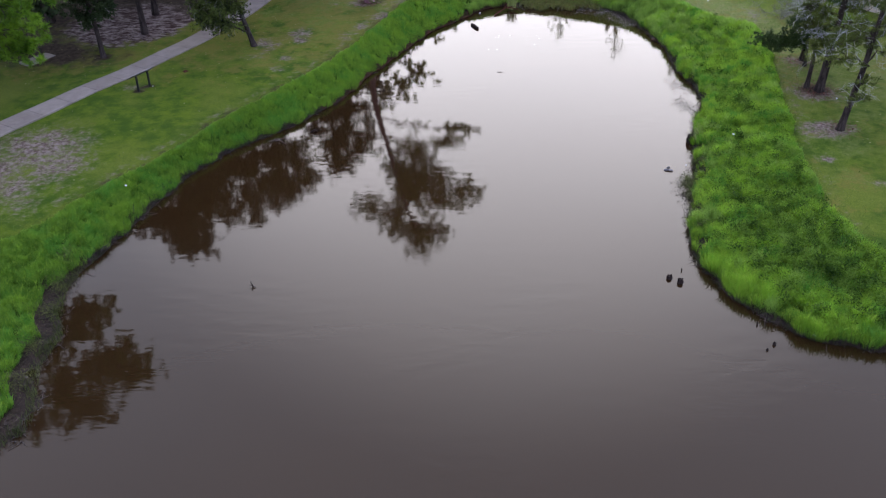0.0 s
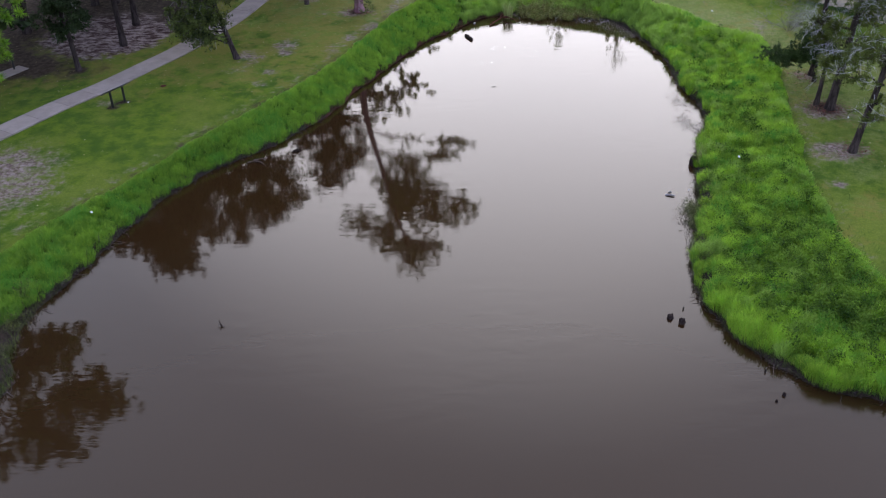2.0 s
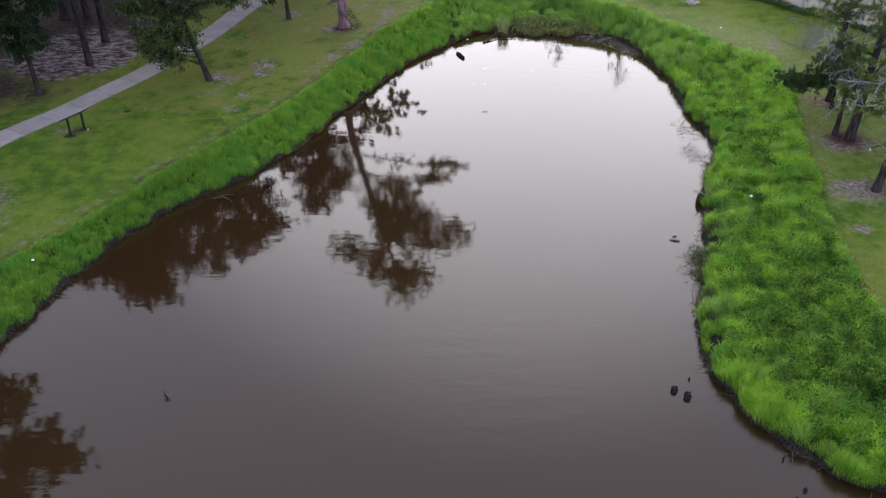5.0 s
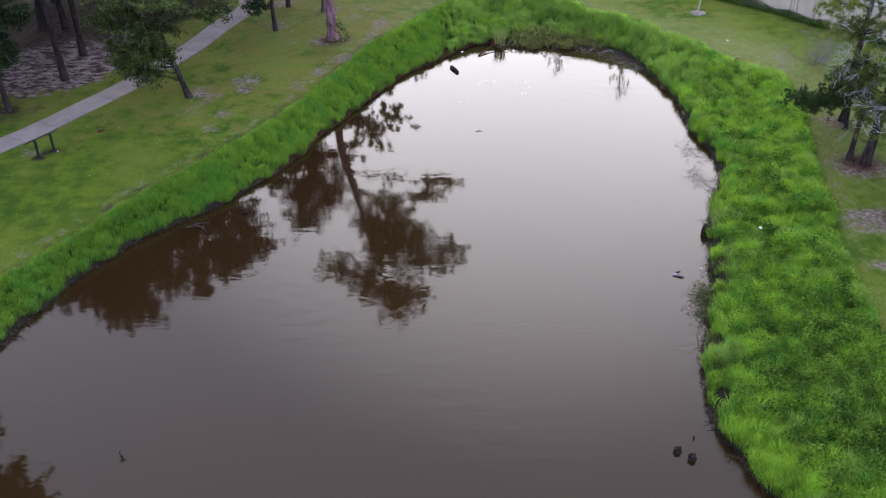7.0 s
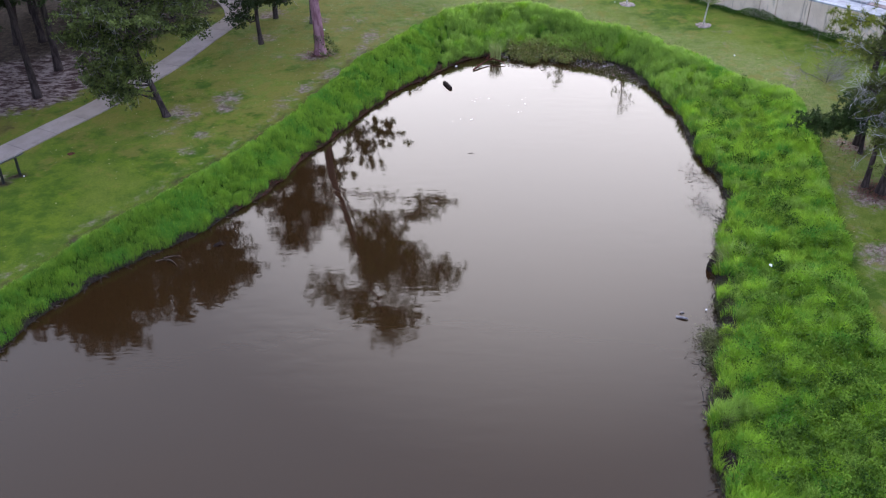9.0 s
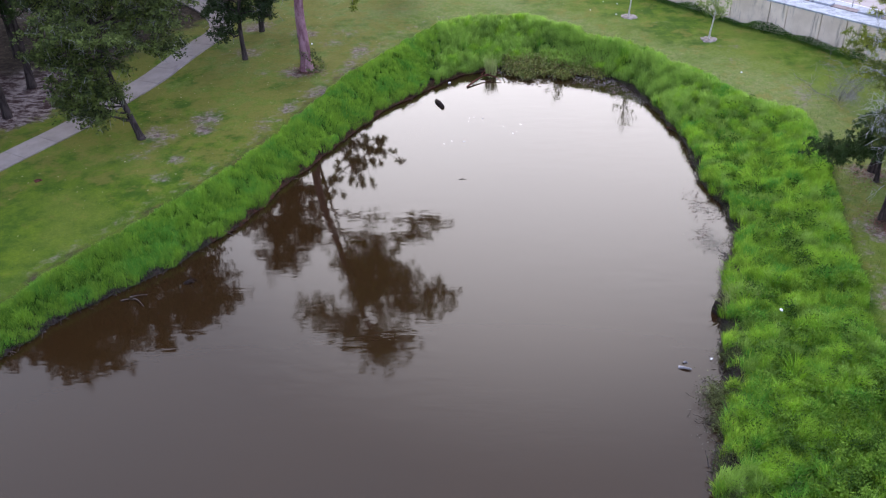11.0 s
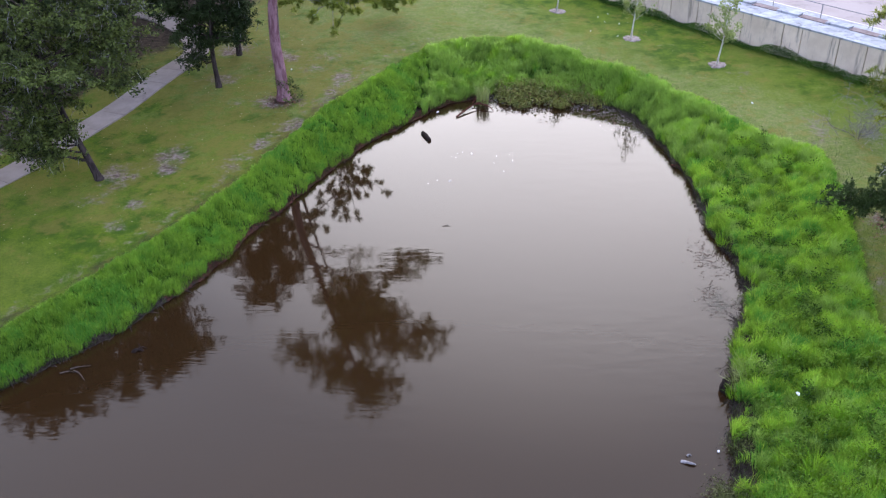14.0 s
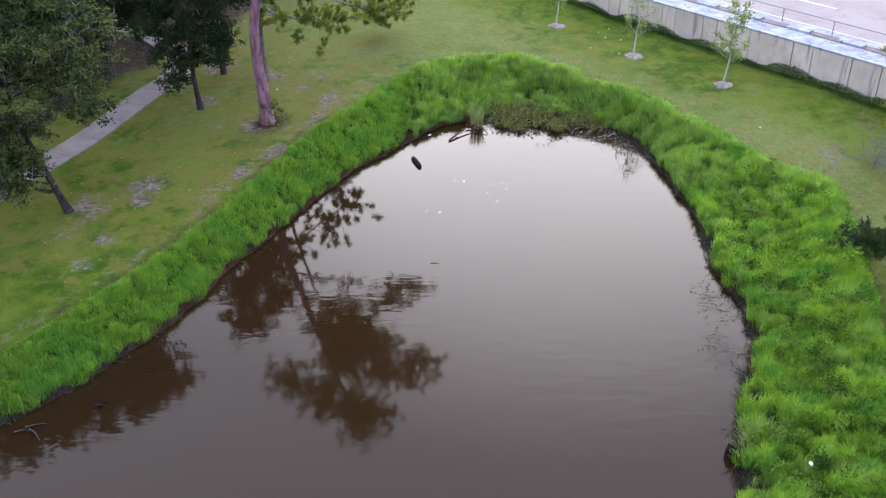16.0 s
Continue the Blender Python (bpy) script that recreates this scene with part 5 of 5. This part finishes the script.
make_stick("driftwood", -6.6, 42.45, 0, [([(-0.20, -0.04, -0.06), (-0.02, 0.0, 0.07), (0.18, 0.04, -0.04)], 0.09), ([(0.0, 0, 0.05), (0.05, 0.04, 0.20), (0.03, 0.05, 0.28)], 0.03), ([(-0.1, 0.08, 0.0), (0.1, 0.14, 0.06), (0.24, 0.12, 0.0)], 0.035)], WET_WOOD, "dark snag with a short upright stub in the water", "snag")
make_stick("dead_branch", 4.8, 62.7, 0, [([(-1.0, -1.2, 0.04), (-0.5, -0.5, 0.14), (0.0, 0.1, 0.22), (0.8, 0.5, 0.20)], 0.05), ([(0.2, 0.1, 0.2), (0.7, -0.2, 0.14), (0.9, -0.5, 0.02)], 0.04), ([(-0.2, 0.3, 0.15), (0.1, 0.7, 0.3), (0.5, 1.0, 0.3)], 0.04), ([(-0.6, -0.6, 0.1), (-0.9, -0.4, 0.08)], 0.03), ([(0.1, 0.2, 0.1), (0.4, 0.5, 0.25), (0.9, 0.7, 0.1)], 0.035), ([(0.0, 0.2, 0.1), (0.2, 0.0, 0.25), (0.7, 0.1, 0.1)], 0.035)], RED_WOOD, "reddish wet dead branch lying in the shallows", "branch")
make_stick("dead_branch", 13.8, 55.8, 0, [([(-0.15, 0.12, 0.04), (0.05, 0.0, 0.08), (0.25, -0.22, 0.06)], 0.035), ([(0, 0, 0.06), (0.15, 0.1, 0.12)], 0.025)], RED_WOOD, "reddish dead branch at the water's edge", "branch")
make_stick("twig", -14.2, 25.0, 0.02, [([(-0.2, -0.1, 0.0), (0.05, 0.05, 0.05), (0.3, 0.2, 0.02)], 0.016), ([(0.0, -0.2, 0.02), (0.15, -0.1, 0.06), (0.25, -0.2, 0.01)], 0.014)], ROOT_WOOD, "dull twigs on the muddy edge", "twig")
make_stick("twig", 3.55, 50.56, 0, [([(-0.18, 0.02, 0.0), (0.0, 0.04, 0.02), (0.18, 0.0, 0.0)], 0.014), ([(0.0, 0.04, 0.02), (0.04, 0.12, 0.04)], 0.010)], WET_WOOD, "small twig floating on the pond", "twig")


make_stick("dead_branch", -14.66, 48.75, 0.99, [([(-0.16, 0.0, 0.0), (0.0, 0.04, 0.06), (0.2, 0.0, 0.02)], 0.05), ([(-0.05, -0.12, 0.0), (0.05, 0.0, 0.07), (0.12, 0.14, 0.02)], 0.045), ([(0.1, -0.1, 0.01), (0.0, 0.02, 0.06), (-0.14, 0.1, 0.01)], 0.04)], RED_WOOD, "small reddish dead branch lying on the lawn", "branch")


def make_log():
    root = tagged(empty("log", 2.33, 59.13, 0.05, 23), "short dark log floating on the pond", "log")
    v, q = tube_arrays([(0, 0.46, 0.0), (0, 0.45, 0.0), (0.01, 0.15, 0.01), (0, -0.2, 0.0), (0, -0.45, 0.0), (0, -0.46, 0.0)], [0.02, 0.10, 0.115, 0.11, 0.10, 0.02], 12)
    part("bark", mesh_of("bark", v, [q], WET_WOOD, True), None, root)


make_log()


def make_litter(x, y, size, lift, seed, label):
    bm = bmesh.new()
    bmesh.ops.create_icosphere(bm, subdivisions=2, radius=size)
    lumpy(bm, seed, size * 0.22)
    for v in bm.verts:
        v.co.z *= 0.5
    ob = part("litter", bm, LITTER_WHITE)
    ob.matrix_basis = pose(x, y, max(height_at(x, y), 0) + lift, 20, 10, seed * 40)
    tagged(ob, label, "litter", "scraps of litter")


make_litter(14.1, 39.3, 0.06, 0.62, 1, "crumpled white scrap caught in tall grass")
make_litter(-14.0, 34.9, 0.055, 0.55, 2, "crumpled white scrap caught in tall grass")
make_litter(12.85, 24.55, 0.06, 0.04, 3, "small white scrap on the muddy edge")
make_litter(3.88, 63.76, 0.09, 0.06, 4, "white scrap washed up at the shore")
make_litter(2.81, 62.08, 0.08, 0.06, 5, "white scrap washed up at the shore")
make_litter(11.6, 37.9, 0.04, 0.05, 6, "small white scrap among dead weeds")
make_litter(20.9, 43.9, 0.045, 0.05, 8, "pale curled strip of bark beside a pine")
make_litter(-5.1, 64.6, 0.045, 0.03, 9, "pale flat scrap lying beside a pine stem")
make_litter(18.15, 59.85, 0.05, 0.03, 10, "pale flat scrap lying on the lawn")
for k, (x, y) in enumerate(((12.87, 73.1), (12.5, 71.7), (11.45, 69.8), (12.9, 68.9), (12.2, 72.6), (13.3, 71.2))):
    make_litter(x, y, 0.035, 0.02, 20 + k, "tiny white scrap lying on mown grass")
make_litter(-16.0, 46.75, 0.04, 0.03, 7, "small pale stone beside the sign post")


def make_clump(name, x, y, z, n, tall, radius, material, label, category, seed, width=0.02, spread=0.5):
    rng = np.random.default_rng(seed)
    a, r = rng.uniform(0, 6.283, n), np.sqrt(rng.random(n)) * radius
    roots = np.stack([r * np.cos(a), r * np.sin(a), 0 * a - 0.05], 1)
    lean = roots * [1, 1, 0] / radius * spread
    v, q, t = blades(roots, tall * rng.uniform(0.6, 1.1, n), width, lean, rng, 0.25)
    ob = new(name, mesh_of(name, v, [q, t], material))
    ob.matrix_basis = pose(x, y, z)
    return tagged(ob, label, category)


make_clump("reed_clump", 5.15, 63.2, 0.05, 170, 1.25, 0.30, REED_LEAF, "pale upright reed clump in the shallows", "reeds", 71, 0.020, 0.22)
for k, (x, y, tall) in enumerate(((12.98, 25.95, 0.9), (13.3, 40.5, 0.9), (12.6, 40.2, 0.7), (13.2, 42.2, 0.9), (14.3, 49.0, 0.7), (13.7, 36.4, 1.1), (15.2, 35.8, 1.0), (12.88, 34.8, 1.1), (14.6, 41.5, 1.0), (13.9, 36.9, 0.9), (13.4, 41.6, 0.7))):
    make_clump("sedge_clump", x, y, height_at(x, y) + 0.12, 70, 0.72 * tall, 0.22, SEDGE_LEAF, "yellow-green arching sedge clump on the bank", "sedge", 80 + k, 0.024, 0.75)["group"] = "sedge clumps on the bank"


for k, (x, y, tall) in enumerate(((13.15, 40.75, 0.9), (12.85, 40.5, 0.7), (13.3, 41.0, 0.8))):
    make_clump("sedge_clump", x, y, 0.12, 60, tall, 0.30, REED_LEAF, "straw-coloured sedge sprawling over the water's edge", "sedge", 95 + k, 0.020, 1.1)["group"] = "sedge clumps on the bank"


# ---- growth along the water's edge ----
def olive_shrubs():
    """Marsh weeds: leafy mounds on dark stems, breaking up towards the water."""
    rng = np.random.default_rng(12)
    at, stems = [], []
    for _ in range(150):
        t = rng.random()
        x = 6.0 + 5.9 * t
        y = 63.0 + 2.7 * rng.random() * (1 - 0.7 * abs(t - 0.4)) - 0.35 * math.sin(t * 9) ** 2
        if rng.random() < 0.3 * (y < 63.6):
            continue
        tall = rng.uniform(0.18, 0.45) + 0.3 * max(0, min(1, (y - 63.2) / 1.6))
        n = int(rng.uniform(60, 130))
        p = np.array([x, y, 0.04 + tall * 0.55]) + rng.normal(size=(n, 3)) * [0.2, 0.2, tall * 0.3]
        p[:, 2] = np.abs(p[:, 2])
        at.append(p)
        for _ in range(5):
            stems.append(tube_arrays(branch((x + rng.normal() * 0.12, y + rng.normal() * 0.12, -0.05), (rng.normal() * 0.3, rng.normal() * 0.3, 1), tall * 1.1, rng, 3, 0, 0.3), 0.012 * np.linspace(1, 0.5, 4), 3))
    v, q = leaves(np.concatenate(at), 0.12, rng, 0.5, 0.4)
    tagged(new("water_weeds", mesh_of("water_weeds", v, [q], OLIVE_LEAF)), "olive-brown leafy marsh weeds at the far shore", "weeds", kind="stuff")
    v, q = joined(stems)
    tagged(new("weed_stems", mesh_of("weed_stems", v, [q], RED_WOOD)), "dark red stems of marsh weeds", "weeds", kind="stuff")


olive_shrubs()


def shore_point(x0, x1, y0, y1, out_, n, rng):
    k = np.where((SHORE[:, 0] > x0) & (SHORE[:, 0] < x1) & (SHORE[:, 1] > y0) & (SHORE[:, 1] < y1))[0]
    i = rng.choice(k, n)
    j = (i + 1) % len(SHORE)
    t = rng.random(n)[:, None]
    p = SHORE[i] * (1 - t) + SHORE[j] * t
    d = SHORE[j] - SHORE[i]
    d /= np.linalg.norm(d, axis=1, keepdims=True)
    return p + np.stack([-d[:, 1], d[:, 0]], 1) * out_(n)[:, None]


def edge_weeds():
    """Dead and half-drowned weeds that trail from the far bank into the water."""
    rng = np.random.default_rng(14)
    chunks = []
    for x, y, r, n in ((11.0, 36.2, 0.7, 60), (10.5, 35.0, 0.6, 55), (11.6, 37.6, 0.5, 40), (12.6, 41.0, 0.7, 60), (12.3, 40.0, 0.5, 40), (10.3, 32.0, 0.5, 45), (9.9, 31.0, 0.4, 30), (13.5, 44.5, 0.5, 30), (13.9, 47.6, 0.6, 25), (11.0, 33.4, 0.4, 25)):
        for _ in range(n):
            p = np.array([x, y, -0.02]) + [0.36, 0.0, 0.0] + rng.normal(size=3) * [r * 0.42, r * 0.5, 0]
            chunks.append(tube_arrays(branch(p, rng.normal(size=3) * [1, 1, 0.2] + [0, 0, 0.35], rng.uniform(0.12, 0.42), rng, 4, -0.2, 0.6), 0.010 * np.linspace(1, 0.4, 5), 3))
    v, q = joined(chunks)
    tagged(new("drowned_weeds", mesh_of("drowned_weeds", v, [q], WET_WOOD)), "dark dead weed stems trailing in the water", "dead weeds", kind="stuff")
    at = []
    for x, y, r, n in ((11.0, 36.0, 0.75, 2600), (10.8, 34.8, 0.6, 1800), (11.8, 37.9, 0.6, 900), (12.8, 40.9, 0.7, 1500), (12.9, 42.8, 0.4, 500), (10.5, 33.4, 0.45, 600), (10.4, 31.8, 0.45, 600), (10.0, 29.6, 0.4, 500), (13.8, 45.2, 0.4, 400), (14.1, 48.6, 0.35, 300), (-15.1, 30.0, 0.6, 800), (-15.0, 28.4, 0.7, 900), (-14.8, 26.6, 0.6, 600), (-14.6, 24.6, 0.6, 700), (-14.3, 22.6, 0.7, 600)):
        at.append(np.array([x, y, 0.12]) + [0.42 if x > 0 else 0.2, 0.0, 0.0] + rng.normal(size=(n, 3)) * [r * 0.36, r * 0.46, 0.16])
    at = np.concatenate(at)
    at[:, 2] = np.abs(at[:, 2]) + np.maximum(height(at[:, 0], at[:, 1]), 0)
    v, q = leaves(at, 0.065, rng, 0.4, 0.2)
    tagged(new("edge_weeds", mesh_of("edge_weeds", v, [q], GREY_WEED)), "grey-olive half-dead weeds spreading over the water", "weeds", kind="stuff")


edge_weeds()


def edge_scraps():
    """Black rotting scraps that float and cling along the banks."""
    rng = np.random.default_rng(26)
    p = shore_point(9.4, 16, 23, 64, lambda n: np.abs(rng.normal(size=n)) * 0.18 - 0.18, 7000, rng)
    p = np.concatenate([p, shore_point(-14.5, 5.5, 30, 66, lambda n: rng.normal(size=n) * 0.10 + 0.08, 6500, rng)])
    p = p[rng.random(len(p)) < 0.35 + 0.65 * lumps(p[:, 0] * 0.9, p[:, 1] * 0.9)]
    hollows = np.concatenate([np.array([hx, hy]) + rng.normal(size=(300, 2)) * [0.11, 0.32] for hx, hy in HOLLOWS])
    p = np.concatenate([p, hollows])
    z = np.maximum(height(p[:, 0], p[:, 1]), 0.0) + 0.02 + 0.16 * rng.random(len(p)) ** 2
    v, q = leaves(np.column_stack([p, z]), 0.065, rng, 0.5, 0.4)
    v[:, 2] = np.maximum(v[:, 2], 0.004)
    tagged(new("edge_scraps", mesh_of("edge_scraps", v, [q], SCRAP)), "black rotting plant scraps along the water's edge", "dead weeds", kind="stuff")
    at = np.concatenate([np.array([13.3, 45.2, 0.012]) + rng.normal(size=(700, 3)) * [0.30, 0.5, 0], np.array([13.6, 47.9, 0.012]) + rng.normal(size=(150, 3)) * [0.25, 0.6, 0], np.array([11.0, 35.0, 0.012]) + rng.normal(size=(150, 3)) * [0.4, 0.6, 0]])
    v, q = leaves(at, 0.06, rng, 0.5, 0.0)
    v[:, 2] = 0.010 + 0.004 * rng.random(len(v))
    tagged(new("algae_scraps", mesh_of("algae_scraps", v, [q], ALGAE)), "grey-green algae scraps floating on the water", "algae", kind="stuff")


edge_scraps()


def bank_roots():
    """Exposed roots and dry stems along the cut bank."""
    rng = np.random.default_rng(15)
    chunks = []
    p = np.concatenate([shore_point(-16, -6, 30, 47, lambda n: rng.uniform(-0.10, 0.25, n), 620, rng), shore_point(-16, -12, 20, 30, lambda n: rng.uniform(-0.3, 0.9, n), 170, rng), shore_point(-6, 16, 40, 66, lambda n: rng.uniform(-0.2, 0.1, n), 160, rng), shore_point(9.5, 16, 22, 45, lambda n: rng.uniform(-0.2, 0.1, n), 120, rng)])
    for x, y in p:
        z = max(height_at(x, y), 0.0) + 0.02
        chunks.append(tube_arrays(branch((x, y, z), rng.normal(size=3) * [1, 1, 0.25], rng.uniform(0.2, 0.6), rng, 4, -0.2, 0.5), rng.uniform(0.008, 0.02) * np.linspace(1, 0.4, 5), 3))
    v, q = joined(chunks)
    tagged(new("bank_roots", mesh_of("bank_roots", v, [q], ROOT_WOOD)), "tangled grey-brown roots and dry stems on the cut bank", "roots", kind="stuff")


bank_roots()


def fringe():
    """Sparse dry and drooping stems that hang over the cut bank."""
    rng = np.random.default_rng(16)
    p = shore_point(-17, 16, 18, 67, lambda n: rng.uniform(-0.10, 0.28, n), 6500, rng)
    x, y = p.T
    z = np.maximum(height(x, y), 0.02)
    lean = rng.normal(size=(len(x), 3)) * [0.4, 0.4, 0]
    v, q, t = blades(np.stack([x, y, z], 1), rng.uniform(0.10, 0.36, len(x)), 0.016, lean, rng, 0.6)
    tagged(new("dry_fringe", mesh_of("dry_fringe", v, [q, t], DRY_GRASS)), "sparse dry stems fringing the muddy bank", "grass", kind="stuff")


fringe()


def bank_straw():
    """Red-brown needles and leaves on the bare bank below the pine."""
    rng = np.random.default_rng(25)
    p = shore_point(-7, 5.5, 45, 66, lambda n: rng.uniform(-0.10, 0.26, n), 6000, rng)
    x, y = p.T
    z = np.maximum(height(x, y), 0.0) + 0.03 + 0.05 * rng.random(len(x))
    v, q = leaves(np.stack([x, y, z], 1), 0.13, rng, 0.22, 0.6)
    tagged(new("bank_straw", mesh_of("bank_straw", v, [q], STRAW)), "red-brown pine straw and leaves on the wet bank", "leaf litter", kind="stuff")


bank_straw()


def pine_straw():
    """Red-brown needles under the pines of the far bank."""
    rng = np.random.default_rng(28)
    p = np.concatenate([np.array([cx, cy]) + rng.normal(size=(n, 2)) * r for cx, cy, r, n in ((20.2, 45.0, 0.6, 900), (20.7, 48.9, 0.6, 500), (19.6, 40.3, 0.45, 260), (-4.9, 60.7, 0.5, 500))])
    v, q = leaves(np.column_stack([p, height(p[:, 0], p[:, 1]) + 0.025]), 0.12, rng, 0.25, 0.7)
    tagged(new("pine_straw", mesh_of("pine_straw", v, [q], STRAW)), "red-brown pine straw round the feet of pines", "leaf litter", kind="stuff")


pine_straw()


def wall_weeds():
    rng = np.random.default_rng(17)
    n = 26000
    along, back = rng.uniform(-12, 22, n), -np.abs(rng.normal(size=n)) * 0.28 - 0.05
    patch = 0.5 + 0.5 * np.sin(along * 0.9) * np.sin(along * 0.37 + 1) + 0.25 * np.sin(along * 2.3) + 0.45 * np.exp(-(((along - 10.6) / 0.5) ** 2))
    x = 13.8 + along * WALL_D[0] + back * WALL_N[0]
    y = 74.6 + along * WALL_D[1] + back * WALL_N[1]
    z = height(x, y) + rng.random(n) * (0.10 + 0.45 * np.clip(patch, 0, 1.5))
    v, q = leaves(np.stack([x, y, z], 1), 0.08, rng, 0.5, 0.3)
    tagged(new("wall_weeds", mesh_of("wall_weeds", v, [q], RANK_GRASS)), "dark green weeds along the foot of the wall", "weeds", kind="stuff")


wall_weeds()


def vine_on_pine():
    rng = np.random.default_rng(18)
    n = 520
    a = rng.uniform(0, 6.283, n)
    z = rng.random(n) ** 1.6 * 1.2
    r = 0.38 + rng.normal(size=n) * 0.06 + 0.25 * (z < 0.5) * rng.random(n)
    v, q = leaves(np.stack([-4.75 + r * np.cos(a) + 0.3 * (z < 0.7), 60.9 + r * np.sin(a), 1.3 + z], 1), 0.11, rng, 0.7)
    tagged(new("vine", mesh_of("vine", v, [q], OAK_LEAF)), "green vine climbing the foot of the pine", "vine", kind="stuff")


vine_on_pine()


def floating_and_mirrored_leaves():
    rng = np.random.default_rng(19)
    # the first cluster imitates a sapling's reflection with dark flecks; the rest float
    at = [np.array([11.6, 60.8, 0.012]) + rng.normal(size=(46, 3)) * [0.33, 0.42, 0], np.array([8.1, 60.9, 0.012]) + rng.normal(size=(8, 3)) * [0.25, 0.2, 0],
          np.array([10.4, 61.9, 0.012]) + rng.normal(size=(24, 3)) * [0.5, 0.3, 0], np.array([13.5, 48.2, 0.012]) + rng.normal(size=(120, 3)) * [0.3, 0.8, 0],
          np.array([13.2, 45.6, 0.012]) + rng.normal(size=(60, 3)) * [0.25, 0.6, 0], np.array([14.1, 52.5, 0.012]) + rng.normal(size=(60, 3)) * [0.25, 1.5, 0]]
    at = np.concatenate(at)
    v, q = leaves(at, 0.13, rng, 0.6, 0.0)
    v[:, 2] = 0.012 + 0.002 * rng.random(len(v))
    tagged(new("floating_and_mirrored_leaves", mesh_of("floating_and_mirrored_leaves", v, [q], DEAD_AND_MIRRORED_LEAF)), "scattered dead leaves and dark flecks of a mirrored sapling near the shore", "leaves", kind="stuff")


floating_and_mirrored_leaves()


def shore_scum_sheen():
    """Pale flecks along the far shore: scum, and the bright sky's reflection painted as colour."""
    rng = np.random.default_rng(29)
    p = shore_point(4.8, 13.4, 59, 66, lambda n: -np.abs(rng.normal(size=n)) * 0.75 - 0.05, 4200, rng)
    p = p[looked_up(SHORE_GRID, p[:, 0], p[:, 1]) < -0.02]
    v, q = leaves(np.column_stack([p, np.full(len(p), 0.01)]), 0.055, rng, 0.5, 0.0)
    v[:, 2] = 0.006 + 0.004 * rng.random(len(v))
    tagged(new("shore_scum_sheen", mesh_of("shore_scum_sheen", v, [q], SCUM_SHEEN)), "thin pale scum and painted sky reflection along the shore", "scum", kind="stuff")


shore_scum_sheen()


def floating_petals():
    """A few white flecks drifting before the far shore."""
    rng = np.random.default_rng(27)
    at = np.concatenate([np.array([x, y, 0.012]) + rng.normal(size=(n, 3)) * [0.3, 0.35, 0] for x, y, n in ((4.2, 57.0, 5), (6.4, 57.0, 5), (5.8, 55.8, 3), (3.5, 54.6, 2), (9.9, 62.3, 6), (3.2, 54.1, 2))])
    v, q = leaves(at, 0.09, rng, 0.6, 0.0)
    v[:, 2] = 0.012 + 0.002 * rng.random(len(v))
    tagged(new("floating_petals", mesh_of("floating_petals", v, [q], LITTER_WHITE)), "small white flecks floating on the pond", "flecks", kind="stuff")


floating_petals()


def lawn_scatter():
    """Fallen leaves and pale scraps on the mown grass."""
    rng = np.random.default_rng(20)
    x, y = scatter(9000, rng, -26, 26, 28, 82, lambda x, y, d, o: (o > 0.2) & (rng.random(len(x)) < 0.10 + 0.35 * ((x < -3) & (y > 47))))
    z = height(x, y) + 0.03
    behind = (x - 13.8) * WALL_N[0] + (y - 74.6) * WALL_N[1]
    keep = behind < -0.3
    v, q = leaves(np.stack([x, y, z], 1)[keep], 0.08, rng, 0.7, 0.2)
    v[:, 2] = np.repeat(z[keep], 4) + 0.01 * rng.random(len(v))
    tagged(new("fallen_leaves", mesh_of("fallen_leaves", v, [q], FALLEN)), "scattered pale fallen leaves on the lawn", "leaves", kind="stuff")


lawn_scatter()


def lawn_grass():
    """Short uneven turf beside the tall grass."""
    rng = np.random.default_rng(22)
    x, y = scatter(330000, rng, -27, 27, 26, 80, lambda x, y, d, o: (o > -0.1) & (rng.random(len(x)) < 0.9 * np.exp(-np.maximum(o, 0) / 0.9)) & ((x - 13.8) * WALL_N[0] + (y - 74.6) * WALL_N[1] < -0.1))
    v, q, t = blades(np.stack([x, y, height(x, y) - 0.01], 1), rng.uniform(0.05, 0.15, len(x)), 0.014, rng.normal(size=(len(x), 3)) * [0.3, 0.3, 0], rng)
    tagged(new("lawn_grass", mesh_of("lawn_grass", v, [q, t], LAWN_BLADE)), "short mown grass of the park lawn", "grass", kind="stuff")


lawn_grass()
